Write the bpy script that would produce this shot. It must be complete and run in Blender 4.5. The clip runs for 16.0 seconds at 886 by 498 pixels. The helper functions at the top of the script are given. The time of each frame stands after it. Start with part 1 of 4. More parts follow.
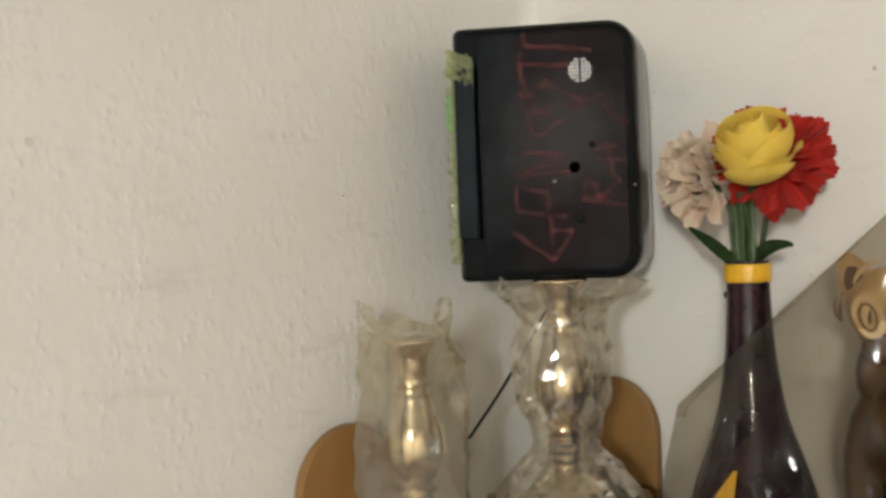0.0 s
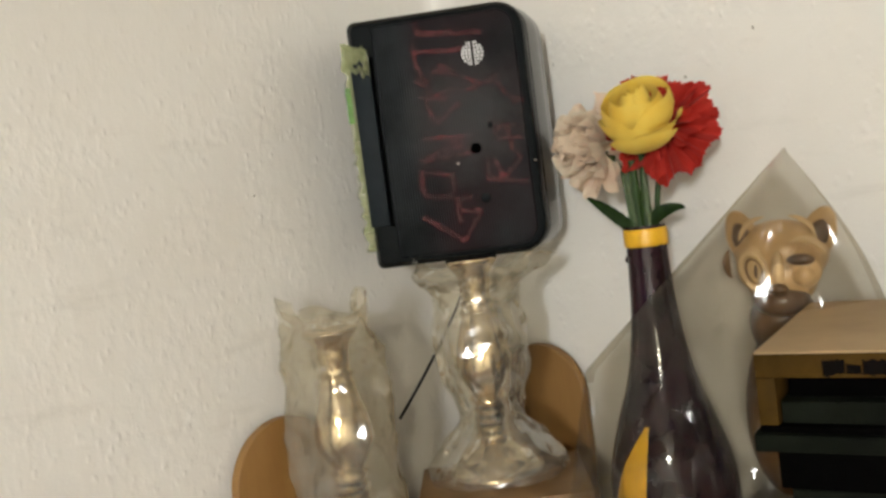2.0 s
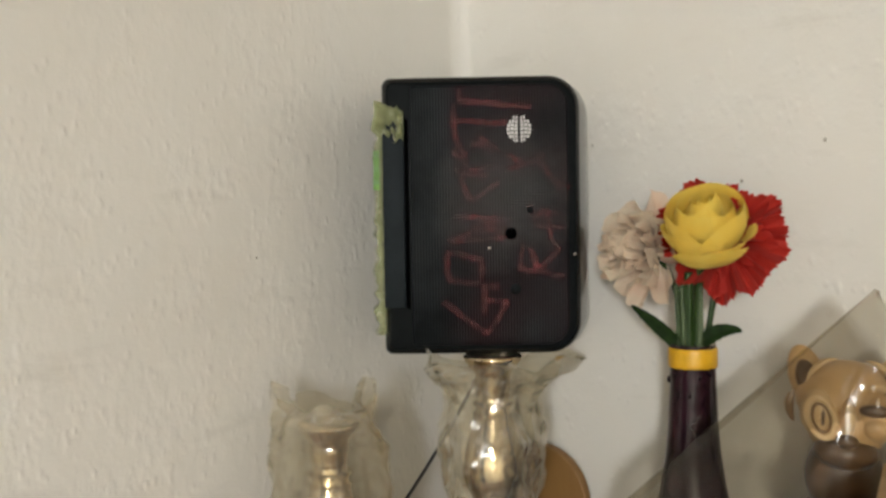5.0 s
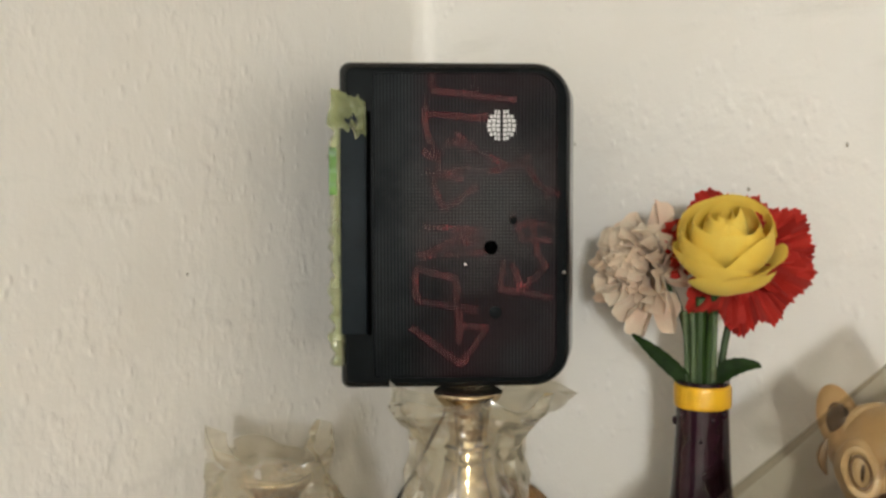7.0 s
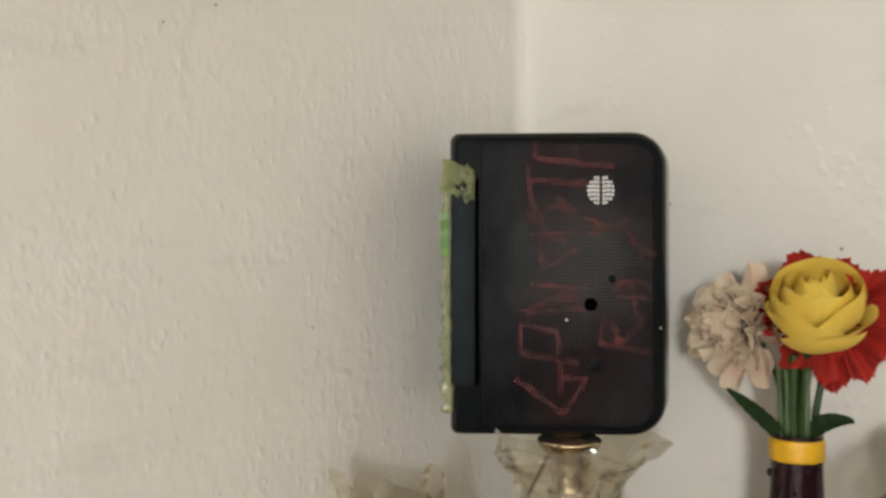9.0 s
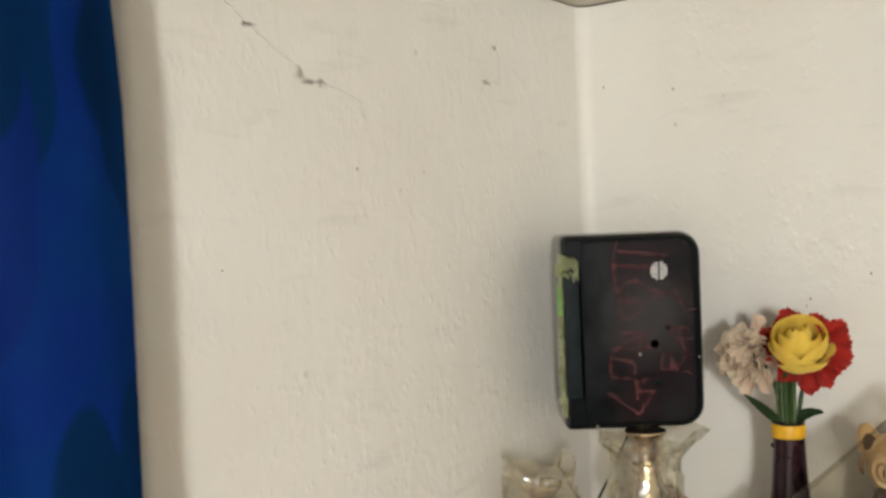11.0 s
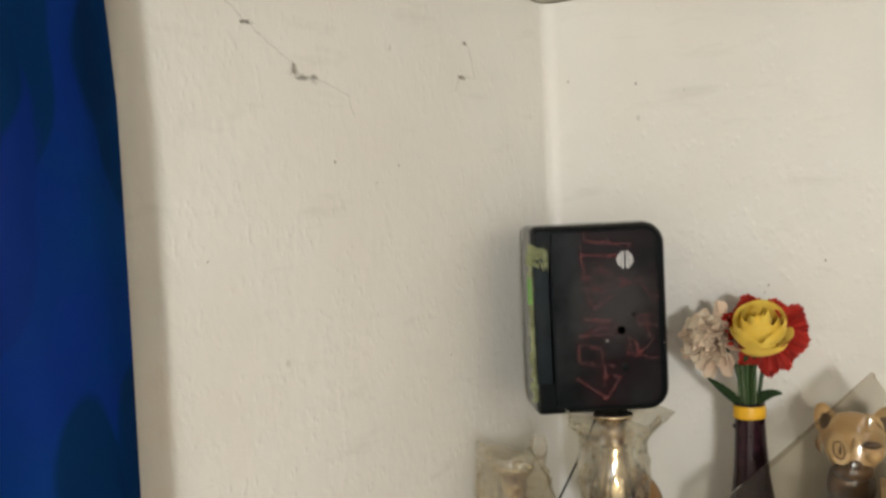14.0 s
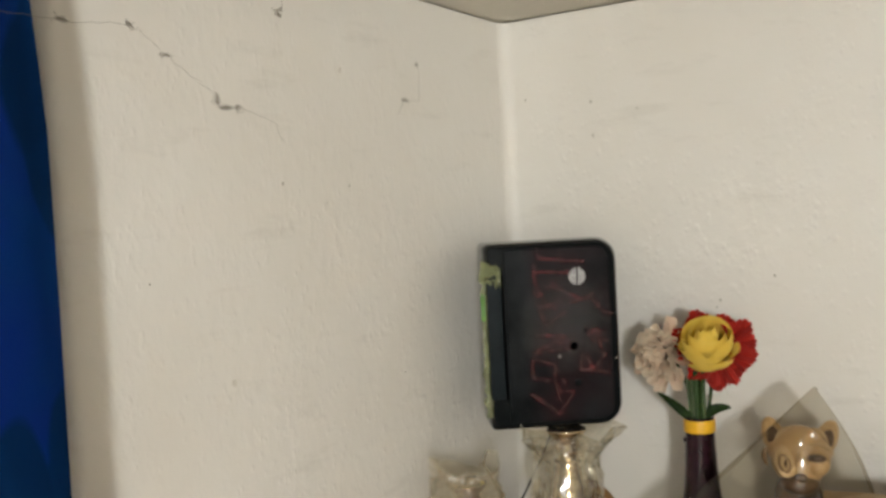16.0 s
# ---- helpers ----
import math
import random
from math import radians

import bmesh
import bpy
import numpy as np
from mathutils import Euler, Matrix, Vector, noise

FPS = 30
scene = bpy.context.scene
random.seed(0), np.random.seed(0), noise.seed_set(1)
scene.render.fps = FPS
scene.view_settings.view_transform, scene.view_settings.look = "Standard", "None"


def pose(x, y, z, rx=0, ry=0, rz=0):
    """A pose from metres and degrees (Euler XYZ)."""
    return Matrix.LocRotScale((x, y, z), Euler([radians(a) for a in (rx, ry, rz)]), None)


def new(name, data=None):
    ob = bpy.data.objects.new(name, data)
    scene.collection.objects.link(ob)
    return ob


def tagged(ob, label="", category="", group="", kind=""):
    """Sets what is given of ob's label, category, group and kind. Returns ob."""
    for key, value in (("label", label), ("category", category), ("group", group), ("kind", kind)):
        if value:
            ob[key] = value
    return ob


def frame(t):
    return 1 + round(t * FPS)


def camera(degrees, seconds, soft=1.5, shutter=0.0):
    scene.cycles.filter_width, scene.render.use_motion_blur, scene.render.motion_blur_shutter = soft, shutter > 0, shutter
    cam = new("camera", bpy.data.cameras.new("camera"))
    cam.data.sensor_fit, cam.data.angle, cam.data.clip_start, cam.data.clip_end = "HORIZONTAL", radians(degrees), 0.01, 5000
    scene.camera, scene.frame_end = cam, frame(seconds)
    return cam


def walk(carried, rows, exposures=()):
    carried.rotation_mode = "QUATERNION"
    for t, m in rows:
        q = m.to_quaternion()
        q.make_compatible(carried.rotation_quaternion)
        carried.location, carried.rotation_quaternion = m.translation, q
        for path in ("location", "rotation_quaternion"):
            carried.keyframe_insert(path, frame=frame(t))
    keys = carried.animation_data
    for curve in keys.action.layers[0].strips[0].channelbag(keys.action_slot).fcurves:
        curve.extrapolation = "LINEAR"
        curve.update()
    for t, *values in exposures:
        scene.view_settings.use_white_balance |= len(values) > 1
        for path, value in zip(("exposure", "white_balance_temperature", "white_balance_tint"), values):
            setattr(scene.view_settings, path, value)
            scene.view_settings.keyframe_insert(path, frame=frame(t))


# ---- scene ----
cam = camera(51.14, 16.0, soft=2.8, shutter=0.5)
# seconds, place, and turn; the corner of the room is x = y = 0, the base of the speaker z = 0
PATH = [
    (0.0, 0.5139, -0.6656, 0.0359, 88.93, 2.22, 43.43),
    (0.5, 0.5199, -0.6286, 0.0494, 88.27, 3.57, 42.19),
    (1.0, 0.5333, -0.6161, 0.0536, 87.72, 5.04, 41.98),
    (1.5, 0.5473, -0.6197, 0.0583, 85.85, 6.72, 42.21),
    (2.0, 0.5587, -0.6490, 0.0476, 86.65, 7.45, 41.48),
    (2.5, 0.5799, -0.6623, 0.0762, 84.69, 7.70, 38.68),
    (3.0, 0.5857, -0.7446, 0.0772, 84.78, 6.52, 36.51),
    (3.5, 0.6462, -0.8201, 0.1122, 85.89, 4.73, 38.66),
    (4.0, 0.6011, -0.7839, 0.1175, 87.15, 3.18, 38.74),
    (4.5, 0.5270, -0.6858, 0.0910, 87.90, 1.52, 38.89),
    (7.0, 0.3919, -0.5719, 0.1053, 86.94, 0.12, 33.12),
    (7.5, 0.3969, -0.5734, 0.1155, 86.76, 0.31, 34.33),
    (8.0, 0.3842, -0.6092, 0.1145, 86.56, 0.66, 35.62),
    (8.5, 0.3851, -0.6230, 0.1158, 88.04, 0.49, 36.80),
    (9.0, 0.4099, -0.6100, 0.1170, 89.45, 0.11, 38.87),
    (11.5, 0.4883, -0.9713, 0.2162, 87.38, 2.79, 35.18),
    (12.0, 0.4818, -0.9651, 0.2116, 87.03, 2.81, 34.41),
    (12.5, 0.4755, -0.9742, 0.2118, 87.23, 2.79, 34.46),
    (13.0, 0.4805, -0.9763, 0.2126, 87.29, 2.82, 34.00),
    (13.5, 0.4862, -0.9631, 0.2063, 87.31, 2.72, 33.82),
    (14.0, 0.4808, -0.9610, 0.2061, 87.38, 2.71, 33.28),
    (14.5, 0.4950, -0.9563, 0.2096, 87.51, 2.78, 32.74),
    (15.0, 0.5250, -0.9460, 0.2162, 87.85, 2.91, 31.79),
    (15.5, 0.5260, -0.9502, 0.2142, 87.73, 3.17, 31.73),
    (16.0, 0.5192, -0.9498, 0.2127, 87.95, 3.04, 32.83),
]
EXPOSURES = [(0.0, -0.08), (1.0, 0.0), (1.5, 0.08), (2.5, 0.06), (3.0, 0.13), (3.5, -0.15), (4.0, -0.20), (4.5, -0.17), (7.0, 0.07), (8.0, 0.08), (8.5, -0.07), (9.0, -0.11), (11.5, 0.0), (14.0, -0.07), (15.0, -0.15), (16.0, -0.19)]
walk(cam, [(t, pose(x, y, z, rx, ry, rz)) for t, x, y, z, rx, ry, rz in PATH], EXPOSURES)

# ---- light: one glowing globe lamp under the ceiling of the closed room ----
world = bpy.data.worlds.new("night")
scene.world = world
world.use_nodes = True
world.node_tree.nodes["Background"].inputs[0].default_value = (0.02, 0.025, 0.04, 1)
world.node_tree.nodes["Background"].inputs[1].default_value = 0.2
LAMP = (1.36, -2.26, 0.325)
LAMP_POWER = 372.0
LAMP_COLOUR = (0.98, 1.0, 0.985)


# ---- materials ----
class Nodes:
    """A small wrapper to write node materials in few lines."""

    def __init__(self, name):
        self.m = bpy.data.materials.new(name)
        self.m.use_nodes = True
        self.t = self.m.node_tree
        self.b = self.t.nodes["Principled BSDF"]
        self.out = self.t.nodes["Material Output"]

    def add(self, kind, ins=(), **props):
        n = self.t.nodes.new(kind)
        for k, v in props.items():
            setattr(n, k, v)
        for k, v in dict(ins).items():
            self.put(n, k, v)
        return n

    def put(self, n, k, v):
        if isinstance(v, bpy.types.NodeSocket):
            self.t.links.new(v, n.inputs[k])
        else:
            n.inputs[k].default_value = v

    def coords(self, scale=(1, 1, 1), rot=(0, 0, 0)):
        c = self.add("ShaderNodeTexCoord")
        return self.add("ShaderNodeMapping", {"Vector": c.outputs["Object"], "Scale": scale, "Rotation": rot}).outputs[0]

    def noise(self, vec, scale, detail=4, rough=0.55):
        return self.add("ShaderNodeTexNoise", {"Vector": vec, "Scale": scale, "Detail": detail, "Roughness": rough}).outputs[0]

    def ramp(self, fac, stops):
        n = self.add("ShaderNodeValToRGB", {"Fac": fac})
        e = n.color_ramp.elements
        while len(e) < len(stops):
            e.new(0.5)
        for el, (p, c) in zip(e, stops):
            el.position = p
            el.color = (*c, 1) if len(c) == 3 else c
        return n.outputs[0]

    def mix(self, fac, a, b, mode="MIX"):
        n = self.add("ShaderNodeMix", data_type="RGBA", blend_type=mode)
        for i, v in ((0, fac), (6, a), (7, b)):
            if isinstance(v, bpy.types.NodeSocket):
                self.t.links.new(v, n.inputs[i])
            else:
                n.inputs[i].default_value = v if i == 0 else (*v[:3], 1)
        return n.outputs[2]

    def bump(self, height, dist, strength=1.0, normal=None):
        n = self.add("ShaderNodeBump", {"Height": height, "Distance": dist, "Strength": strength})
        if normal is not None:
            self.t.links.new(normal, n.inputs["Normal"])
        return n.outputs[0]

    def done(self, base=None, rough=0.5, metal=0.0, normal=None, **more):
        for k, v in {"Base Color": base, "Roughness": rough, "Metallic": metal, "Normal": normal, **more}.items():
            if v is None:
                continue
            if k == "Base Color" and not isinstance(v, bpy.types.NodeSocket):
                v = (*v[:3], 1)
            self.put(self.b, k, v)
        return self.m


def mat_plaster(name, tone=(0.762, 0.737, 0.686)):
    n = Nodes(name)
    v = n.coords()
    tall = n.coords(scale=(1, 1, 0.62))
    lumps = n.ramp(n.noise(tall, 92, 3, 0.55), [(0.44, (0, 0, 0)), (0.72, (1, 1, 1))])
    roll = n.noise(tall, 44, 4, 0.6)
    pits = n.add("ShaderNodeTexVoronoi", {"Vector": tall, "Scale": 150.0, "Randomness": 1.0}, feature="SMOOTH_F1").outputs["Distance"]
    drips = n.ramp(pits, [(0.02, (1, 1, 1)), (0.32, (0, 0, 0))])
    patchy = n.add("ShaderNodeMath", {0: drips, 1: n.ramp(n.noise(v, 34, 3), [(0.42, (0, 0, 0)), (0.56, (1, 1, 1))])}, operation="MULTIPLY").outputs[0]
    broad = n.noise(v, 9, 3)
    fine = n.noise(v, 420, 2)
    nrm = n.bump(broad, 0.004, 0.5)
    nrm = n.bump(roll, 0.0016, 0.17, nrm)
    nrm = n.bump(n.add("ShaderNodeMath", {0: lumps, 1: n.ramp(n.noise(v, 17, 3), [(0.38, (0.15, 0.15, 0.15)), (0.62, (1, 1, 1))])}, operation="MULTIPLY").outputs[0], 0.0010, 0.46, nrm)
    nrm = n.bump(patchy, 0.0012, 0.42, nrm)
    nrm = n.bump(fine, 0.0002, 0.5, nrm)
    cloud = n.noise(v, 3.2, 5, 0.6)
    col = n.mix(n.ramp(cloud, [(0.35, (0, 0, 0)), (0.7, (1, 1, 1))]), tone, [c * k for c, k in zip(tone, (0.93, 0.91, 0.88))])
    drag = n.noise(n.coords(scale=(1, 1, 4.5)), 9, 5, 0.65)
    col = n.mix(n.ramp(drag, [(0.58, (0, 0, 0)), (0.74, (0.30, 0.30, 0.30))]), col, (0.50, 0.47, 0.41))
    specks = n.noise(v, 46, 4, 0.7)
    col = n.mix(n.ramp(specks, [(0.70, (0, 0, 0)), (0.80, (0.45, 0.45, 0.45))]), col, (0.42, 0.37, 0.29))
    return n.done(col, 0.55, normal=nrm)


def mat_plain(name, colour, rough=0.5, metal=0.0, vary=0.15, scale=60, bump=0.0003, **more):
    n = Nodes(name)
    v = n.coords()
    k = n.noise(v, scale, 4, 0.6)
    col = n.mix(n.ramp(k, [(0.3, (0, 0, 0)), (0.7, (1, 1, 1))]), [c * (1 + vary) for c in colour], [c * (1 - vary) for c in colour])
    r = n.add("ShaderNodeMapRange", {"Value": n.noise(v, scale * 0.4, 3), "To Min": max(rough - 0.08, 0.02), "To Max": min(rough + 0.08, 1)}).outputs[0]
    return n.done(col, r, metal, n.bump(k, bump, 0.6), **more)


def mat_wood(name, a, b, scale=14, rough=0.45):
    n = Nodes(name)
    v = n.coords(scale=(1, 1, 0.16))
    grain = n.noise(v, scale * 6, 6, 0.65)
    broad = n.noise(n.coords(), scale, 3)
    col = n.mix(n.ramp(grain, [(0.3, (0, 0, 0)), (0.72, (1, 1, 1))]), a, b)
    col = n.mix(n.ramp(broad, [(0.35, (0, 0, 0)), (0.75, (0.35, 0.35, 0.35))]), col, [c * 0.7 for c in b])
    return n.done(col, rough, normal=n.bump(grain, 0.0004, 0.5))


def mat_petal(name, a, b, scale=70):
    n = Nodes(name)
    v = n.coords()
    rnd = n.add("ShaderNodeObjectInfo").outputs["Random"]
    k = n.noise(v, scale, 3)
    col = n.mix(n.ramp(k, [(0.32, (0, 0, 0)), (0.7, (1, 1, 1))]), a, b)
    col = n.mix(n.add("ShaderNodeMath", {0: rnd, 1: 0.3}, operation="MULTIPLY").outputs[0], col, b)
    n.done(col, 0.6, normal=n.bump(n.noise(v, 500, 3), 0.0002, 0.5), **{"Specular IOR Level": 0.25, "Sheen Weight": 0.1})
    # thin cloth lets part of the light through
    thin = n.add("ShaderNodeBsdfTranslucent", {"Color": col})
    both = n.add("ShaderNodeMixShader", {0: 0.28, 1: n.b.outputs[0], 2: thin.outputs[0]})
    n.t.links.new(both.outputs[0], n.out.inputs[0])
    return n.m


def mat_film(name, haze=0.13, tint=(0.93, 0.92, 0.88), gloss=0.09, milk_tone=(0.66, 0.61, 0.52), crumple=0.6, fine=38):
    """Thin clear plastic: mostly see-through, a little milky, with sharp glints on its creases."""
    n = Nodes(name)
    v = n.coords()
    crease = n.noise(v, fine, 3, 0.5)
    fold = n.add("ShaderNodeTexVoronoi", {"Vector": v, "Scale": fine * 0.7}, feature="F1").outputs["Distance"]
    nrm = n.bump(crease, 0.010, crumple, n.bump(fold, 0.010, crumple * 0.8))
    clear = n.add("ShaderNodeBsdfTransparent", {"Color": (*tint, 1)})
    milk = n.add("ShaderNodeBsdfDiffuse", {"Color": (*milk_tone, 1), "Normal": nrm})
    shine = n.add("ShaderNodeBsdfGlossy", {"Color": (1, 1, 1, 1), "Roughness": 0.10, "Normal": nrm})
    k = n.add("ShaderNodeMapRange", {"Value": n.noise(v, 30, 3), "From Min": 0.3, "From Max": 0.75, "To Min": haze * 0.5, "To Max": haze * 1.6}).outputs[0]
    a = n.add("ShaderNodeMixShader", {0: k, 1: clear.outputs[0], 2: milk.outputs[0]})
    fres = n.add("ShaderNodeFresnel", {"IOR": 1.5, "Normal": nrm}).outputs[0]
    g = n.add("ShaderNodeMath", {0: fres, 1: gloss * 9}, operation="MULTIPLY")
    g = n.add("ShaderNodeMath", {0: g.outputs[0], 1: 0.42}, operation="MINIMUM")
    b = n.add("ShaderNodeMixShader", {0: g.outputs[0], 1: a.outputs[0], 2: shine.outputs[0]})
    n.t.links.new(b.outputs[0], n.out.inputs[0])
    return n.m


def mat_grille():
    """Black plastic with fine upright ribs, dust in the grooves, and painted glare and sheen."""
    n = Nodes("ribbed_black_plastic")
    v = n.coords()
    wave = n.add("ShaderNodeTexWave", {"Vector": v, "Scale": 165.0, "Distortion": 0.0}, wave_type="BANDS", bands_direction="X").outputs["Fac"]
    rows_ = n.add("ShaderNodeTexWave", {"Vector": v, "Scale": 165.0, "Distortion": 0.0}, wave_type="BANDS", bands_direction="Z").outputs["Fac"]
    dust = n.noise(v, 15, 4, 0.55)
    dusty = n.add("ShaderNodeMath", {0: n.ramp(dust, [(0.40, (0, 0, 0)), (0.68, (1, 1, 1))]), 1: wave}, operation="MULTIPLY").outputs[0]
    sheen_noise = n.noise(n.coords(scale=(1, 1, 0.6)), 24, 3)
    # lamp glare on dusty ribs, painted as a pale patch in the upper middle
    off = n.add("ShaderNodeVectorMath", {0: v, 1: (0.080, 0.0, 0.102)}, operation="SUBTRACT").outputs[0]
    far = n.add("ShaderNodeVectorMath", {0: off}, operation="LENGTH").outputs["Value"]
    far = n.add("ShaderNodeMath", {0: n.noise(v, 40, 4, 0.6), 1: 0.045, 2: far}, operation="MULTIPLY_ADD").outputs[0]
    glare = n.ramp(far, [(0.036, (1, 1, 1)), (0.078, (0, 0, 0))])
    glare = n.add("ShaderNodeMath", {0: glare, 1: n.add("ShaderNodeMapRange", {"Value": n.add("ShaderNodeMath", {0: wave, 1: rows_}, operation="MULTIPLY").outputs[0], "To Min": 0.30, "To Max": 1.6}).outputs[0]}, operation="MULTIPLY").outputs[0]
    col = n.mix(dusty, (0.0018, 0.0030, 0.0034), (0.029, 0.031, 0.034))
    # broad reddish sheen on the right-hand part of the front, painted into the colour
    across = n.add("ShaderNodeSeparateXYZ", {0: v}).outputs["X"]
    red_sheen = n.add("ShaderNodeMath", {0: n.ramp(across, [(0.036, (0, 0, 0)), (0.056, (1, 1, 1))]), 1: n.ramp(sheen_noise, [(0.36, (0.15, 0.15, 0.15)), (0.66, (0.75, 0.75, 0.75))])}, operation="MULTIPLY").outputs[0]
    col = n.mix(red_sheen, col, (0.0135, 0.0064, 0.0074))
    col = n.mix(glare, col, (0.050, 0.048, 0.048))
    nrm = n.bump(wave, 0.00035, 0.4)
    nrm = n.bump(rows_, 0.00012, 0.15, nrm)
    return n.done(col, 0.42, normal=nrm, **{"Specular IOR Level": 0.06})


def mat_curtain():
    """Blue cloth printed with overlapping leaves in two darker and one violet tone."""
    n = Nodes("dark_blue_satin_cloth")
    v = n.coords()
    weave = n.noise(v, 900, 2)
    wavy = n.add("ShaderNodeVectorMath", {0: v, 1: n.add("ShaderNodeVectorMath", {0: n.add("ShaderNodeTexNoise", {"Vector": v, "Scale": 14.0, "Detail": 1.0}).outputs["Color"], 1: (0.02, 0.02, 0.02)}, operation="MULTIPLY").outputs[0]}, operation="ADD").outputs[0]

    def leaves(turn, long, scale, cut):
        m = n.add("ShaderNodeMapping", {"Vector": wavy, "Rotation": (turn, 0, 0), "Scale": (0.6, 1.0, long)}).outputs[0]
        cell = n.add("ShaderNodeTexVoronoi", {"Vector": m, "Scale": scale, "Randomness": 0.9})
        return n.ramp(cell.outputs["Distance"], [(cut, (1, 1, 1)), (cut + 0.035, (0, 0, 0))])

    col = n.mix(n.ramp(n.noise(v, 7, 3), [(0.38, (0, 0, 0)), (0.62, (1, 1, 1))]), (0.0022, 0.046, 0.185), (0.004, 0.030, 0.215))
    col = n.mix(leaves(0.7, 0.42, 15.0, 0.54), col, (0.0014, 0.030, 0.118))
    col = n.mix(leaves(-0.5, 0.5, 11.0, 0.47), col, (0.0050, 0.026, 0.185))
    col = n.mix(leaves(-0.9, 0.40, 17.0, 0.36), col, (0.0012, 0.026, 0.100))
    return n.done(col, 0.75, normal=n.bump(weave, 0.0003, 0.5), **{"Specular IOR Level": 0.08})


def mat_marker():
    """Red pen drawn on a ribbed front: it took on the ribs and left the grooves bare."""
    n = Nodes("dull_red_marker")
    v = n.coords()
    wave = n.add("ShaderNodeTexWave", {"Vector": v, "Scale": 165.0}, wave_type="BANDS", bands_direction="X").outputs["Fac"]
    worn = n.ramp(n.noise(v, 95, 4, 0.65), [(0.36, (0, 0, 0)), (0.68, (1, 1, 1))])
    k = n.add("ShaderNodeMath", {0: n.ramp(wave, [(0.1, (0.35, 0.35, 0.35)), (0.7, (1, 1, 1))]), 1: worn}, operation="MULTIPLY").outputs[0]
    clear = n.add("ShaderNodeBsdfTransparent")
    n.done((0.175, 0.046, 0.049), 0.55, **{"Specular IOR Level": 0.1})
    m = n.add("ShaderNodeMixShader", {0: n.add("ShaderNodeMath", {0: k, 1: 0.95}, operation="MULTIPLY").outputs[0], 1: clear.outputs[0], 2: n.b.outputs[0]})
    n.t.links.new(m.outputs[0], n.out.inputs[0])
    return n.m


PLASTER = mat_plaster("white_wall_plaster")
CEIL_PAINT = mat_plaster("ceiling_paint", (0.66, 0.62, 0.53))
BLACK = mat_plain("black_plastic", (0.0042, 0.0054, 0.0058), 0.45, vary=0.25, scale=90, **{"Specular IOR Level": 0.05})
BLACK_SIDE = mat_plain("glossy_black_casing", (0.008, 0.009, 0.009), 0.12, vary=0.25, scale=40, **{"Specular IOR Level": 0.5})
GREY_BAR = mat_plain("dark_grey_plastic", (0.0085, 0.0120, 0.0145), 0.5, vary=0.2, scale=70, **{"Specular IOR Level": 0.08})
GRILLE = mat_grille()
HOLE = mat_plain("matt_black_hole", (0.0006, 0.0006, 0.0006), 0.9, **{"Specular IOR Level": 0.01})
RED_PEN = mat_marker()
WHITE_PRINT = mat_plain("white_print", (0.60, 0.585, 0.57), 0.5, vary=0.2, scale=200)
STEEL = mat_plain("bright_screw_metal", (0.85, 0.83, 0.8), 0.12, 1.0, vary=0.05)
TAPE = mat_film("yellowed_clear_tape", 0.42, (0.66, 0.69, 0.46), 0.14, (0.42, 0.45, 0.24))
GREEN_TAPE = mat_plain("green_tape", (0.16, 0.36, 0.06), 0.35, vary=0.3, scale=120)
FILM = mat_film("clear_plastic_bag", 0.165, (0.87, 0.84, 0.75), 0.085, (0.58, 0.53, 0.43), 0.06, 40)
CELLO = mat_film("grey_cellophane", 0.014, (0.84, 0.82, 0.77), 0.052, (0.48, 0.45, 0.40), 0.04, 30)
SILVER = mat_plain("worn_silver_brass", (0.66, 0.55, 0.39), 0.08, 1.0, vary=0.45, scale=48, bump=0.0022)
GLAZE = mat_plain("dark_purple_glaze", (0.019, 0.0062, 0.0100), 0.09, vary=0.6, scale=34, bump=0.0011, **{"Specular IOR Level": 0.36})
YELLOW_PAINT = mat_plain("mustard_yellow_paint", (0.66, 0.36, 0.012), 0.38, vary=0.15, scale=80)
BOARD = mat_wood("brown_board", (0.275, 0.143, 0.040), (0.225, 0.110, 0.028), 10, 0.5)
BLOCK_WOOD = mat_wood("dark_brown_block", (0.23, 0.125, 0.042), (0.17, 0.088, 0.028), 10, 0.5)
TAN_FIGURE = mat_wood("pale_carved_wood", (0.68, 0.45, 0.22), (0.57, 0.36, 0.16), 20, 0.35)
PALE_FIGURE = mat_wood("light_carved_wood", (0.78, 0.56, 0.31), (0.68, 0.47, 0.24), 20, 0.35)
DARK_FIGURE = mat_wood("dark_carved_wood", (0.15, 0.075, 0.025), (0.08, 0.04, 0.015), 20, 0.35)
MID_FIGURE = mat_wood("stained_carved_wood", (0.30, 0.17, 0.065), (0.22, 0.12, 0.042), 20, 0.35)
ROSE = mat_petal("yellow_fabric_petal", (1.0, 0.85, 0.24), (1.0, 0.80, 0.18))
RED_PETAL = mat_petal("red_fabric_petal", (0.66, 0.060, 0.042), (0.55, 0.040, 0.028))
WHITE_PETAL = mat_petal("faded_pink_white_petal", (0.97, 0.91, 0.78), (0.93, 0.76, 0.62), 60)
LEAF = mat_plain("green_plastic_leaf", (0.017, 0.044, 0.006), 0.6, vary=0.4, scale=160, **{"Specular IOR Level": 0.2})
STEM = mat_plain("green_plastic_stem", (0.018, 0.042, 0.006), 0.5, vary=0.3, scale=120, **{"Specular IOR Level": 0.3})
STRAW = mat_plain("pale_green_clear_plastic", (0.11, 0.17, 0.07), 0.15, vary=0.2, **{"Transmission Weight": 0.5})
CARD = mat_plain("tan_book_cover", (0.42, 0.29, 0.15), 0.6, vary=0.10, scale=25)
